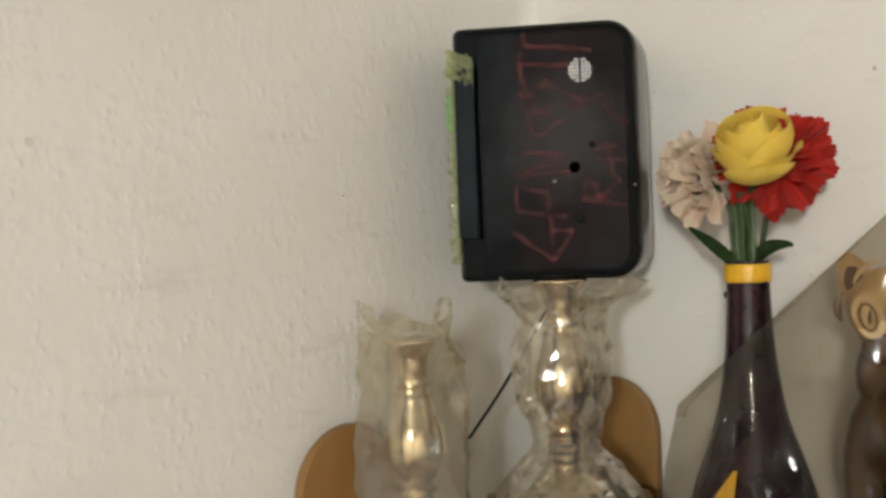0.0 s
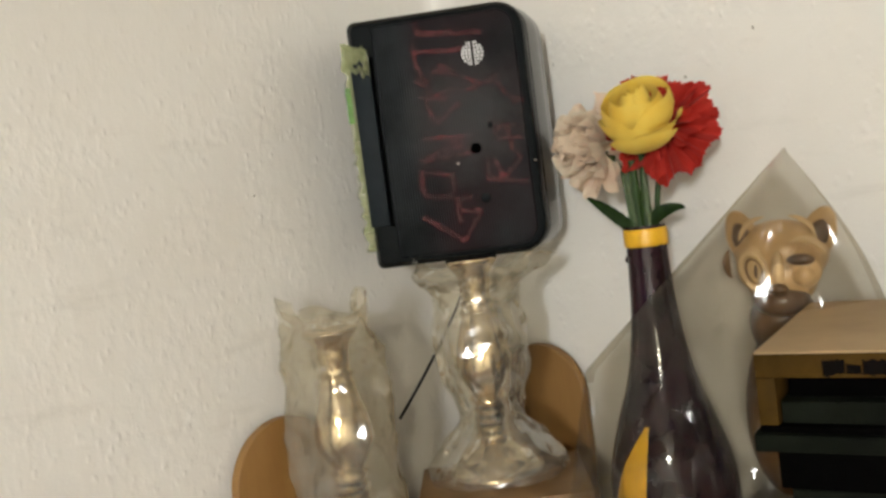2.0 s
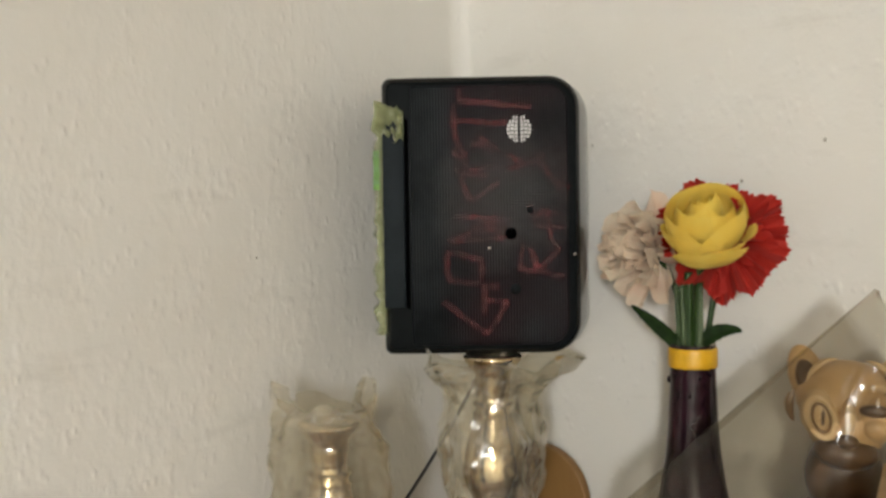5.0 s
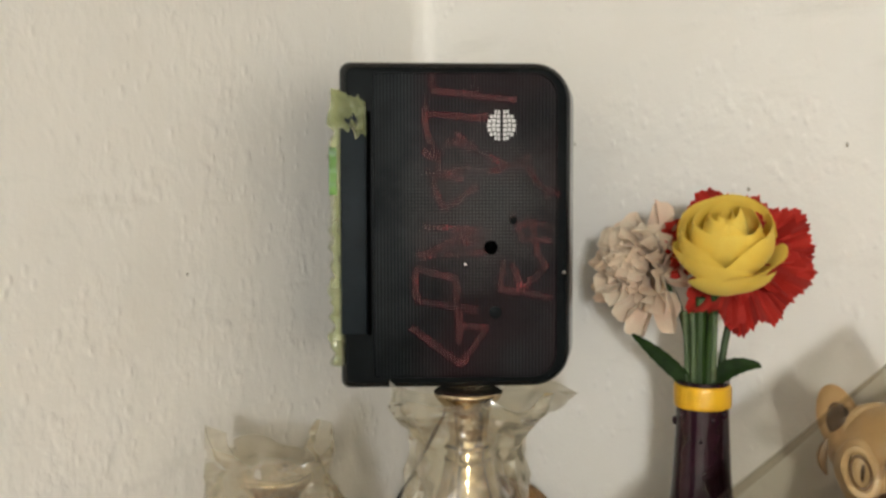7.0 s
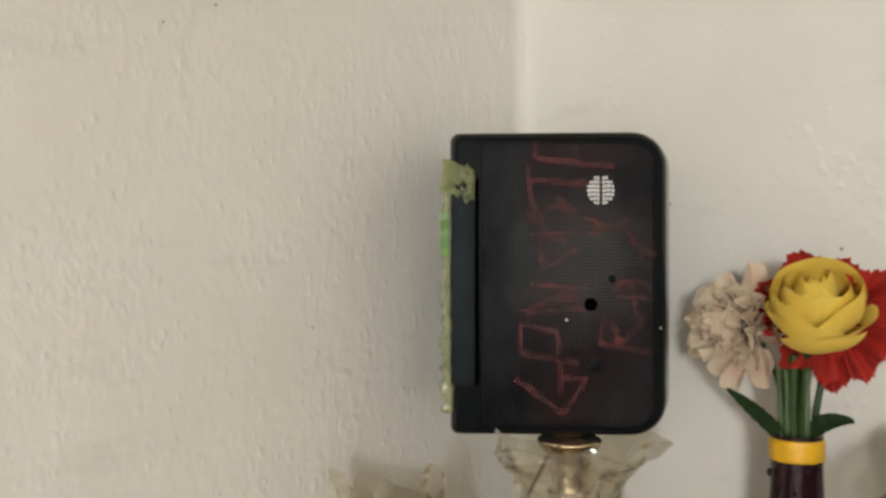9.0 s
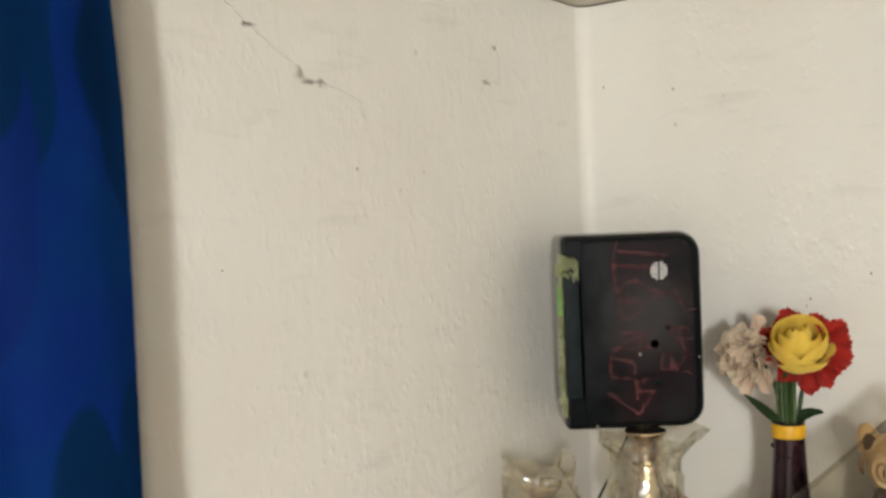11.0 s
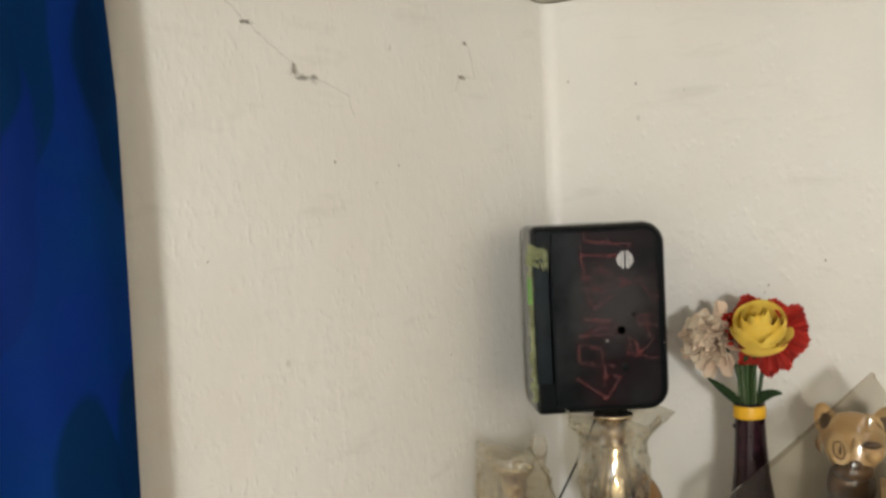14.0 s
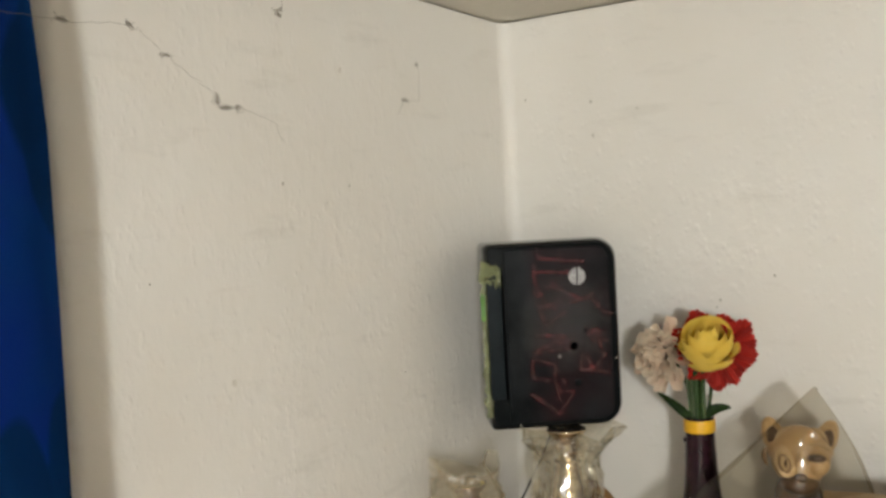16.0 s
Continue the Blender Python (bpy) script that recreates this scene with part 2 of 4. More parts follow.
# card of the slipcase's front, sides and back: shade put into the colour
MUSTARD_SHADED = mat_plain("shaded_mustard_card", (0.046, 0.024, 0.0040), 0.65, vary=0.3, scale=60, **{"Specular IOR Level": 0.06})
CARD_SHADED = mat_plain("shaded_dark_card", (0.022, 0.014, 0.007), 0.7, vary=0.5, scale=90, **{"Specular IOR Level": 0.15})
INK = mat_plain("dark_printed_ink", (0.004, 0.003, 0.0025), 0.8, **{"Specular IOR Level": 0.03})
BOOK_BLACK = mat_plain("black_book_cloth", (0.0012, 0.0011, 0.0010), 0.85, vary=0.4, **{"Specular IOR Level": 0.01})
BOOK_GREEN = mat_plain("dark_green_book_cloth", (0.0052, 0.0064, 0.0040), 0.8, vary=0.6, scale=35, **{"Specular IOR Level": 0.05})
PAPER = mat_plain("aged_book_pages", (0.55, 0.47, 0.34), 0.85, scale=300)
WIRE = mat_plain("black_wire_cover", (0.006, 0.0055, 0.005), 0.5, **{"Specular IOR Level": 0.2})
DUST = mat_plain("dusty_grey_web", (0.17, 0.145, 0.11), 0.9, vary=0.4)
SCUFF = mat_plain("grey_scuff", (0.30, 0.27, 0.21), 0.8)
SMUDGE = mat_plain("faint_smudge", (0.60, 0.565, 0.50), 0.8, vary=0.1)
CURTAIN = mat_curtain()
SHELF_WOOD = mat_wood("shelf_wood", (0.33, 0.19, 0.085), (0.23, 0.12, 0.05), 8)
FLOOR_WOOD = mat_wood("floor_wood", (0.30, 0.18, 0.09), (0.22, 0.12, 0.05), 6)
FRAME_PAINT = mat_plain("white_gloss_paint", (0.74, 0.72, 0.66), 0.35)
LABEL_PAPER = mat_plain("white_paper_label", (0.78, 0.77, 0.72), 0.7)
glow = Nodes("lit_lamp_glass")
glow.done((0.9, 0.85, 0.75), 0.3, **{"Emission Color": (*LAMP_COLOUR, 1), "Emission Strength": LAMP_POWER})
GLOW = glow.m
pane = Nodes("window_glass")
pane.done((0.9, 0.92, 0.95), 0.03, **{"Transmission Weight": 1.0, "IOR": 1.45})
PANE = pane.m


# ---- building helpers ----
def mesh_of(name, bm, material, smooth=True):
    me = bpy.data.meshes.new(name)
    bmesh.ops.recalc_face_normals(bm, faces=bm.faces[:])
    bm.to_mesh(me)
    bm.free()
    for m in material if isinstance(material, (list, tuple)) else [material]:
        me.materials.append(m)
    if smooth:
        for p in me.polygons:
            p.use_smooth = True
        me.set_sharp_from_angle(angle=radians(38))
    return me


def part(name, bm, material, parent=None, label="", at=None, smooth=True):
    """Links a bmesh as one mesh object, under a thing or a part where one is given."""
    ob = new(name, mesh_of(name, bm, material, smooth))
    if at is not None:
        ob.matrix_world = at
    if parent is not None:
        ob.parent = parent
    if label:
        tagged(ob, label)
    return ob


def empty(name, at, label, category, group="", kind=""):
    ob = new(name)
    ob.empty_display_size = 0.02
    ob.matrix_world = at
    return tagged(ob, label, category, group, kind)


def box(x0, x1, y0, y1, z0, z1, bevel=0.0, seg=2):
    bm = bmesh.new()
    bmesh.ops.create_cube(bm, size=1.0, matrix=Matrix.Translation(((x0 + x1) / 2, (y0 + y1) / 2, (z0 + z1) / 2)) @ Matrix.Diagonal((x1 - x0, y1 - y0, z1 - z0, 1)))
    if bevel:
        bmesh.ops.bevel(bm, geom=bm.edges[:], offset=bevel, segments=seg, affect="EDGES", profile=0.6)
    return bm


def lathe(profile, steps=40, wobble=0.0):
    """A turned body from (radius, height) pairs."""
    bm = bmesh.new()
    rings = []
    for r, z in profile:
        ring = []
        for i in range(steps):
            a = 2 * math.pi * i / steps
            k = 1 + wobble * noise.noise(Vector((math.cos(a) * 2, math.sin(a) * 2, z * 40)))
            ring.append(bm.verts.new((r * k * math.cos(a), r * k * math.sin(a), z)))
        rings.append(ring)
    for a, b in zip(rings, rings[1:]):
        for i in range(steps):
            bm.faces.new((a[i], a[(i + 1) % steps], b[(i + 1) % steps], b[i]))
    for ring in (rings[0], rings[-1]):
        bm.faces.new(ring)
    return bm


def smooth_profile(points, n=6):
    """Rounds a turned profile by Catmull-Rom."""
    out = []
    for i in range(len(points) - 1):
        p = [Vector(points[max(0, min(len(points) - 1, i + k))]) for k in (-1, 0, 1, 2)]
        for j in range(n):
            t = j / n
            q = 0.5 * (2 * p[1] + (p[2] - p[0]) * t + (2 * p[0] - 5 * p[1] + 4 * p[2] - p[3]) * t * t + (3 * p[1] - p[0] - 3 * p[2] + p[3]) * t ** 3)
            out.append((max(q[0], 0.0005), q[1]))
    return out + [tuple(points[-1])]


def tube(points, radius, steps=8, taper=1.0):
    bm = bmesh.new()
    pts = [Vector(p) for p in points]
    rings = []
    for i, p in enumerate(pts):
        d = (pts[min(i + 1, len(pts) - 1)] - pts[max(i - 1, 0)]).normalized()
        s = d.cross(Vector((0.31, 0.2, 0.93))).normalized()
        u = d.cross(s)
        r = radius * (1 + (taper - 1) * i / (len(pts) - 1))
        rings.append([bm.verts.new(p + r * (math.cos(a) * s + math.sin(a) * u)) for a in (2 * math.pi * k / steps for k in range(steps))])
    for a, b in zip(rings, rings[1:]):
        for i in range(steps):
            bm.faces.new((a[i], a[(i + 1) % steps], b[(i + 1) % steps], b[i]))
    bm.faces.new(rings[0])
    bm.faces.new(rings[-1])
    return bm


def bend(a, b, c, n=10):
    """A quadratic curve from a to c."""
    a, b, c = Vector(a), Vector(b), Vector(c)
    return [(1 - t) ** 2 * a + 2 * t * (1 - t) * b + t * t * c for t in (i / n for i in range(n + 1))]


def grid(nu, nv, where):
    """A sheet of nu x nv faces; where(u, v) gives the place for u, v from 0 to 1."""
    bm = bmesh.new()
    vs = [[bm.verts.new(where(i / nu, j / nv)) for j in range(nv + 1)] for i in range(nu + 1)]
    for i in range(nu):
        for j in range(nv):
            bm.faces.new((vs[i][j], vs[i + 1][j], vs[i + 1][j + 1], vs[i][j + 1]))
    return bm


def outline(x0, x1, z0, z1, radii, n=8):
    """A rounded rectangle in x and z; radii: low left, low right, top right, top left."""
    pts = []
    for (cx, cz, a0), r in zip(((x0, z0, 180), (x1, z0, 270), (x1, z1, 0), (x0, z1, 90)), radii):
        mx, mz = cx + (r if cx == x0 else -r), cz + (r if cz == z0 else -r)
        for i in range(n + 1):
            a = radians(a0 + 90 * i / n)
            pts.append((mx + r * math.cos(a), mz + r * math.sin(a)))
    return pts


def slab(pts, y0, y1, edge=0.0, steps=3):
    """An outline in x and z made thick from y0 (front) to y1, with a rounded front edge."""
    bm = bmesh.new()
    cx = sum(p[0] for p in pts) / len(pts)
    cz = sum(p[1] for p in pts) / len(pts)
    hx = max(abs(p[0] - cx) for p in pts)
    hz = max(abs(p[1] - cz) for p in pts)
    rings = []
    levels = [(y0 + edge * (1 - math.cos(math.pi / 2 * i / steps)), edge * (1 - math.sin(math.pi / 2 * i / steps))) for i in range(steps + 1)] if edge else [(y0, 0)]
    for y, inset in levels + [(y1, 0)]:
        rings.append([bm.verts.new((cx + (x - cx) * (1 - inset / hx), y, cz + (z - cz) * (1 - inset / hz))) for x, z in pts])
    k = len(pts)
    for a, b in zip(rings, rings[1:]):
        for i in range(k):
            bm.faces.new((a[i], a[(i + 1) % k], b[(i + 1) % k], b[i]))
    bm.faces.new(rings[0])
    bm.faces.new(rings[-1])
    return bm


# ---- the room: z = 0 is the base of the speaker, the floor lies 2.07 m lower ----
Z_FLOOR, Z_CEIL, X_FAR, Y_FAR = -2.07, 0.43, 2.45, -3.2
REVEAL = -0.592  # where the wall turns into the window opening


def wall_left():
    """The wall beside the corner: a soft inner corner at one end, a rounded turn into the window opening at the other."""
    bm = bmesh.new()
    r = 0.010
    line = [(-0.30, REVEAL)] + [(-r + r * math.sin(radians(a)), REVEAL + r - r * math.cos(radians(a))) for a in range(0, 91, 10)]
    line += [(0.0, y) for y in (-0.45, -0.3, -0.15)]
    f = 0.016
    line += [(f - f * math.cos(radians(a)), -f + f * math.sin(radians(a))) for a in range(0, 46, 9)]
    low = [bm.verts.new((x, y, Z_FLOOR)) for x, y in line]
    top = [bm.verts.new((x, y, Z_CEIL)) for x, y in line]
    for i in range(len(line) - 1):
        bm.faces.new((low[i], low[i + 1], top[i + 1], top[i]))
    back = [(line[-1][0], 0.2), (-0.30, 0.2)]
    lo2 = [bm.verts.new((x, y, Z_FLOOR)) for x, y in back]
    to2 = [bm.verts.new((x, y, Z_CEIL)) for x, y in back]
    bm.faces.new((low[-1], lo2[0], to2[0], top[-1]))
    bm.faces.new((lo2[0], lo2[1], to2[1], to2[0]))
    bm.faces.new((lo2[1], low[0], top[0], to2[1]))
    bm.faces.new(low + lo2)
    bm.faces.new(top + to2)
    return bm


def wall_right():
    bm = bmesh.new()
    f = 0.016
    line = [(f - f * math.cos(radians(a)), -f + f * math.sin(radians(a))) for a in range(45, 91, 9)]
    line += [(x, 0.0) for x in (0.2, 0.5, 1.0, X_FAR)] + [(X_FAR, 0.2), (line[0][0], 0.2)]
    low = [bm.verts.new((x, y, Z_FLOOR)) for x, y in line]
    top = [bm.verts.new((x, y, Z_CEIL)) for x, y in line]
    for i in range(len(line)):
        j = (i + 1) % len(line)
        bm.faces.new((low[i], low[j], top[j], top[i]))
    bm.faces.new(low)
    bm.faces.new(top)
    return bm


def setting(name, bm, material, label, category):
    return tagged(part(name, bm, material, smooth=True), label, category, kind="structure")


setting("wall_west", wall_left(), PLASTER, "rough white plastered wall with a rounded edge at the window", "wall")
setting("wall_north", wall_right(), PLASTER, "rough white plastered wall behind the shelf corner", "wall")
W0, W1 = REVEAL, -1.95
setting("wall_west_below_window", box(-0.30, 0.0, W1, W0 - 0.002, Z_FLOOR, -0.95), PLASTER, "white plastered wall below the curtained window", "wall")
setting("wall_west_above_window", box(-0.30, -0.02, W1, W0 - 0.002, 0.33, Z_CEIL), PLASTER, "white plastered lintel above the curtained window", "wall")
setting("wall_west_beyond_window", box(-0.30, 0.0, Y_FAR, W1 - 0.002, Z_FLOOR, Z_CEIL), PLASTER, "white plastered wall beyond the window", "wall")
setting("wall_east", box(X_FAR + 0.002, X_FAR + 0.2, Y_FAR, 0.2, Z_FLOOR, Z_CEIL), PLASTER, "plain white plastered wall", "wall")
setting("wall_south", box(-0.30, X_FAR + 0.2, Y_FAR - 0.2, Y_FAR - 0.002, Z_FLOOR, Z_CEIL), PLASTER, "plain white plastered wall", "wall")
setting("ceiling", box(-0.35, X_FAR + 0.25, Y_FAR - 0.25, 0.25, Z_CEIL + 0.002, Z_CEIL + 0.15), CEIL_PAINT, "off-white painted ceiling", "ceiling")
setting("floor", box(-0.35, X_FAR + 0.25, Y_FAR - 0.25, 0.25, Z_FLOOR - 0.1, Z_FLOOR - 0.002), FLOOR_WOOD, "brown wooden floor", "floor")


def window_frame():
    win = empty("window_1", pose(-0.20, (W0 + W1) / 2, -0.31), "white painted window behind the blue curtain", "window", kind="structure")
    h, w = 0.63, (W0 - W1) / 2 - 0.006
    for y0, y1, z0, z1 in ((-w, w, -h, -h + 0.06), (-w, w, h - 0.06, h), (-w, -w + 0.06, -h + 0.06, h - 0.06), (w - 0.06, w, -h + 0.06, h - 0.06), (-0.03, 0.03, -h + 0.06, h - 0.06)):
        part("window_frame", box(-0.03, 0.03, y0, y1, z0, z1, 0.004), FRAME_PAINT, win)
    for y0, y1 in ((-w + 0.06, -0.03), (0.03, w - 0.06)):
        part("pane", box(-0.003, 0.003, y0, y1, -h + 0.06, h - 0.06), PANE, win, smooth=False)


window_frame()


def curtain():
    """Heavy blue curtain in folds, its edge hanging just off the wall."""
    x0, y0, y1 = 0.052, -0.6330, -1.75

    def where(u, v):
        z = Z_CEIL - 0.025 - v * 2.0
        y = y0 + (y1 - y0) * u
        crest = abs(math.sin(math.pi * (u + 0.214 * v - 0.099) / 0.105))
        fold = 0.046 * crest ** 0.55 - 0.036 + 0.003 * math.sin(u * 118 - 0.6 + 13 * v)
        x = x0 + 0.008 + min(1, u * 30) * fold
        y += (0.018 * v - 0.0055) * max(0, 1 - 4 * u) + 0.0015 * math.sin(v * 21) * (1 - u)
        y -= 0.0075 * max(0, 1 - v / 0.065) * max(0, 1 - 4 * u)
        x += 0.004 * noise.noise(Vector((u * 9, v * 7, 1))) * min(1, u * 30)
        return (x, y, z)

    bm = grid(320, 60, where)
    bmesh.ops.solidify(bm, geom=bm.faces[:], thickness=0.0018)
    ob = part("curtain", bm, CURTAIN)
    return tagged(ob, "dark blue satin curtain with leaf pattern hanging at the window", "curtain")


curtain()


def ceiling_lamp():
    lamp = empty("ceiling_lamp", pose(LAMP[0], LAMP[1], Z_CEIL), "lit round white glass lamp on the ceiling", "lamp")
    d = Z_CEIL - LAMP[2]
    part("base", lathe([(0.02, 0.0), (0.055, 0.0), (0.055, -0.02), (0.03, -0.045), (0.02, -0.05)]), FRAME_PAINT, lamp)
    bm = bmesh.new()
    bmesh.ops.create_uvsphere(bm, u_segments=24, v_segments=16, radius=0.088, matrix=Matrix.Translation((0, 0, -d)))
    part("shade", bm, GLOW, lamp, "glowing white glass globe")


ceiling_lamp()

# the corner shelf on which everything stands
Z_SHELF = -0.292
shelf = tagged(part("shelf", box(0.003, 0.72, -0.50, -0.003, Z_SHELF - 0.03, Z_SHELF, 0.003), SHELF_WOOD), "brown wooden corner shelf under the ornaments", "shelf", kind="structure")


# ---- the black speaker box ----
def speaker():
    top = empty("speaker", pose(0.06, -0.169, 0.0, 0, 0, 36), "small black portable speaker with red scrawls, standing on a candlestick", "speaker")
    W, H, D = 0.131, 0.180, 0.092
    bm = bmesh.new()
    rings = []
    for y, grow, wide in ((0.0, -0.0040, 0), (0.0006, -0.0022, 0), (0.0020, -0.0007, 0), (0.0045, 0.0, 0), (0.012, 0.0, 0.0002), (0.0125, -0.0008, 0.0), (0.0140, -0.0008, 0.0), (0.0145, 0.0002, 0.001), (0.035, 0.0006, 0.0068), (0.060, 0.0006, 0.0112), (0.078, -0.001, 0.0090), (D - 0.004, -0.006, 0.0), (D, -0.012, -0.004)):
        ring = outline(-grow, W + grow + wide, -0.0018 - grow, H + 0.0022 + grow, (0.005, 0.021, 0.021, 0.006))
        rings.append([bm.verts.new((x, y, z)) for x, z in ring])
    for a, b in zip(rings, rings[1:]):
        for i in range(len(a)):
            bm.faces.new((a[i], a[(i + 1) % len(a)], b[(i + 1) % len(a)], b[i]))
    bm.faces.new(rings[0])
    bm.faces.new(rings[-1])
    body = part("body", bm, BLACK_SIDE, top)
    part("front_rim", slab(outline(0.0035, W - 0.003, 0.0015, H - 0.0012, (0.004, 0.018, 0.018, 0.005)), -0.0012, 0.002, 0.0012), BLACK, top)
    grille = part("front_grille", slab(outline(0.019, W - 0.0085, 0.0045, H - 0.004, (0.003, 0.014, 0.014, 0.003)), -0.0022, 0.0, 0.001), GRILLE, top, "ribbed black front grille with dust, painted glare and sheen, and red scrawls")
    part("tuning_bar", box(0.0008, 0.0150, -0.0062, 0.002, 0.030, 0.1535, 0.0011), GREY_BAR, top, "raised dark grey plastic bar")
    part("bar_groove", box(0.0155, 0.0176, -0.0026, 0.001, 0.029, 0.1545, 0.0004), HOLE, top)
    # two dark round holes and two small bright screws
    for u, v, r in ((0.0847, 0.0782, 0.0040), (0.0873, 0.0415, 0.0036), (0.0975, 0.0935, 0.0022)):
        bm = lathe([(r * 0.3, -0.0006), (r, 0.0), (r, 0.001), (r * 0.5, 0.0016)], 16)
        part("hole", bm, HOLE if r > 0.0038 else BLACK, grille, at=None).matrix_local = Matrix.Translation((u, -0.0017, v)) @ pose(0, 0, 0, 90)
    for u, v in ((0.0702, 0.0688), (0.1262, 0.0640)):
        bm = bmesh.new()
        bmesh.ops.create_uvsphere(bm, u_segments=10, v_segments=6, radius=0.0011)
        part("screw", bm, STEEL, top, "tiny bright screw").matrix_local = Matrix.Translation((u, -0.0024, v))
    # white round emblem: rows of short bars with a gap down the middle
    bm = bmesh.new()
    R, rows_n = 0.0086, 7
    for i in range(rows_n):
        v = -R + (i + 0.5) * 2 * R / rows_n
        half = math.sqrt(max(R * R - v * v, 0))
        for s in (-1, 1):
            n_bar = max(1, round(half / 0.0026))
            for j in range(n_bar):
                a, b = 0.0010 + (half - 0.0010) * j / n_bar, 0.0010 + (half - 0.0010) * (j + 1) / n_bar - 0.0006
                m = Matrix.Translation((s * (a + b) / 2, -0.0004, v + 0.0003 * (j % 2))) @ Matrix.Diagonal((b - a, 0.0008, 2 * R / rows_n - 0.0007, 1))
                bmesh.ops.create_cube(bm, size=1.0, matrix=m)
    part("emblem", bm, WHITE_PRINT, grille, "round white emblem of small bars", smooth=False).matrix_local = Matrix.Translation((0.0907, -0.0022, 0.1466))
    # red marker scrawls, in millimetres across and up the front
    lines = [[(52, 176), (51, 166), (99, 161)], [(75, 176), (76.5, 163)], [(48, 165), (48, 151), (49.5, 140)], [(47, 153), (83, 151)],
             [(39.5, 33.5), (67.5, 12), (83, 33.5), (66.5, 33.5)], [(66.5, 47), (67, 23.5)], [(77, 43), (42.5, 48.5), (41.5, 67), (65.5, 61), (65.5, 47)]]
    lines += [[(45, 73), (83, 76)], [(89.5, 55), (120, 49)], [(96, 69), (103, 54), (117, 69)], [(114.5, 107), (122, 109)], [(97, 87.5), (106, 93.5), (121, 89.5)],
              [(108.5, 93.5), (110.5, 75.5), (116.5, 67)], [(50, 138.5), (56, 126), (52, 112)], [(100, 128), (117, 108)], [(64.5, 142.5), (81, 130), (100, 122)], [(91.5, 71), (90.5, 55)]]
    lines += [[(45, 90), (86, 88)], [(47, 75), (77, 88)], [(52.5, 112), (59, 100), (78, 113)], [(46.5, 133), (52.5, 128), (62, 138), (78, 132)], [(47, 121), (69, 116)], [(96, 97), (103, 82.5), (120, 82)]]
    lines += [[(43, 74), (66, 80), (81, 83)], [(81, 121), (97, 124), (107, 130)], [(106, 124), (113, 112), (124, 108)], [(52, 153), (69, 151), (83, 150)], [(58, 120), (72, 123), (90, 121)]]
    rnd = random.Random(4)
    for k, line in enumerate(lines):
        bm = bmesh.new()
        for (xa, za), (xb, zb) in zip(line, line[1:]):
            n = max(2, int(math.hypot(xb - xa, zb - za) / 3))
            d = Vector((xb - xa, zb - za)).normalized()
            prev = None
            for i in range(n + 1):
                t = i / n
                w = (1.9 if k < 7 or k in (8, 9) else 1.6) * (0.7 + 0.5 * rnd.random())
                c = Vector((xa + (xb - xa) * t + 0.4 * rnd.uniform(-1, 1), za + (zb - za) * t + 0.4 * rnd.uniform(-1, 1)))
                q = [bm.verts.new(((c.x - d.y * s * w) / 1000, -0.0, (c.y + d.x * s * w) / 1000)) for s in (1, -1)]
                if prev:
                    bm.faces.new((prev[0], prev[1], q[1], q[0]))
                prev = q
        part("marker_line", bm, RED_PEN, grille, smooth=False).matrix_local = Matrix.Translation((0, -0.00245, 0))
    # yellowed tape along the edge, crumpled, with one flap folded over the front

    def strip(u, v):
        z = 0.012 + 0.153 * v
        wave = 0.0012 * noise.noise(Vector((v * 16, u * 2, 3)))
        x = 0.0020 - 0.0074 * u + wave * 2.4 * u - 0.0030 * u * noise.noise(Vector((v * 31, 7, 1)))
        return (x, -0.0012 - 0.0030 * math.sin(u * 3) + wave, z)

    bm = grid(6, 60, strip)
    bmesh.ops.solidify(bm, geom=bm.faces[:], thickness=0.0004)
    part("tape_strip", bm, TAPE, top, "crumpled yellowed clear tape")

    def flap(u, v):
        z = 0.1665 - 0.020 * v * (1 + 0.5 * noise.noise(Vector((u * 6, 4, 2)))) - 0.007 * u + 0.004 * noise.noise(Vector((u * 7, 1, 5)))
        return (-0.004 + 0.019 * u, -0.0075 - 0.0022 * math.sin(u * 5 + v * 3) * 0.5 + 0.0016 * noise.noise(Vector((u * 5, v * 5, 2))), z)

    bm = grid(14, 12, flap)
    bmesh.ops.solidify(bm, geom=bm.faces[:], thickness=0.0003)
    part("tape_flap", bm, TAPE, top, "loose flap of yellowed tape")

    def green(u, v):
        return (-0.0055 + 0.0042 * u + 0.0006 * noise.noise(Vector((v * 9, 1, 1))), -0.0046 - 0.0006 * math.sin(v * 9), 0.108 + 0.026 * v)

    bm = grid(4, 14, green)
    bmesh.ops.solidify(bm, geom=bm.faces[:], thickness=0.0003)
    part("green_tape", bm, GREEN_TAPE, top, "scrap of bright green tape")


speaker()


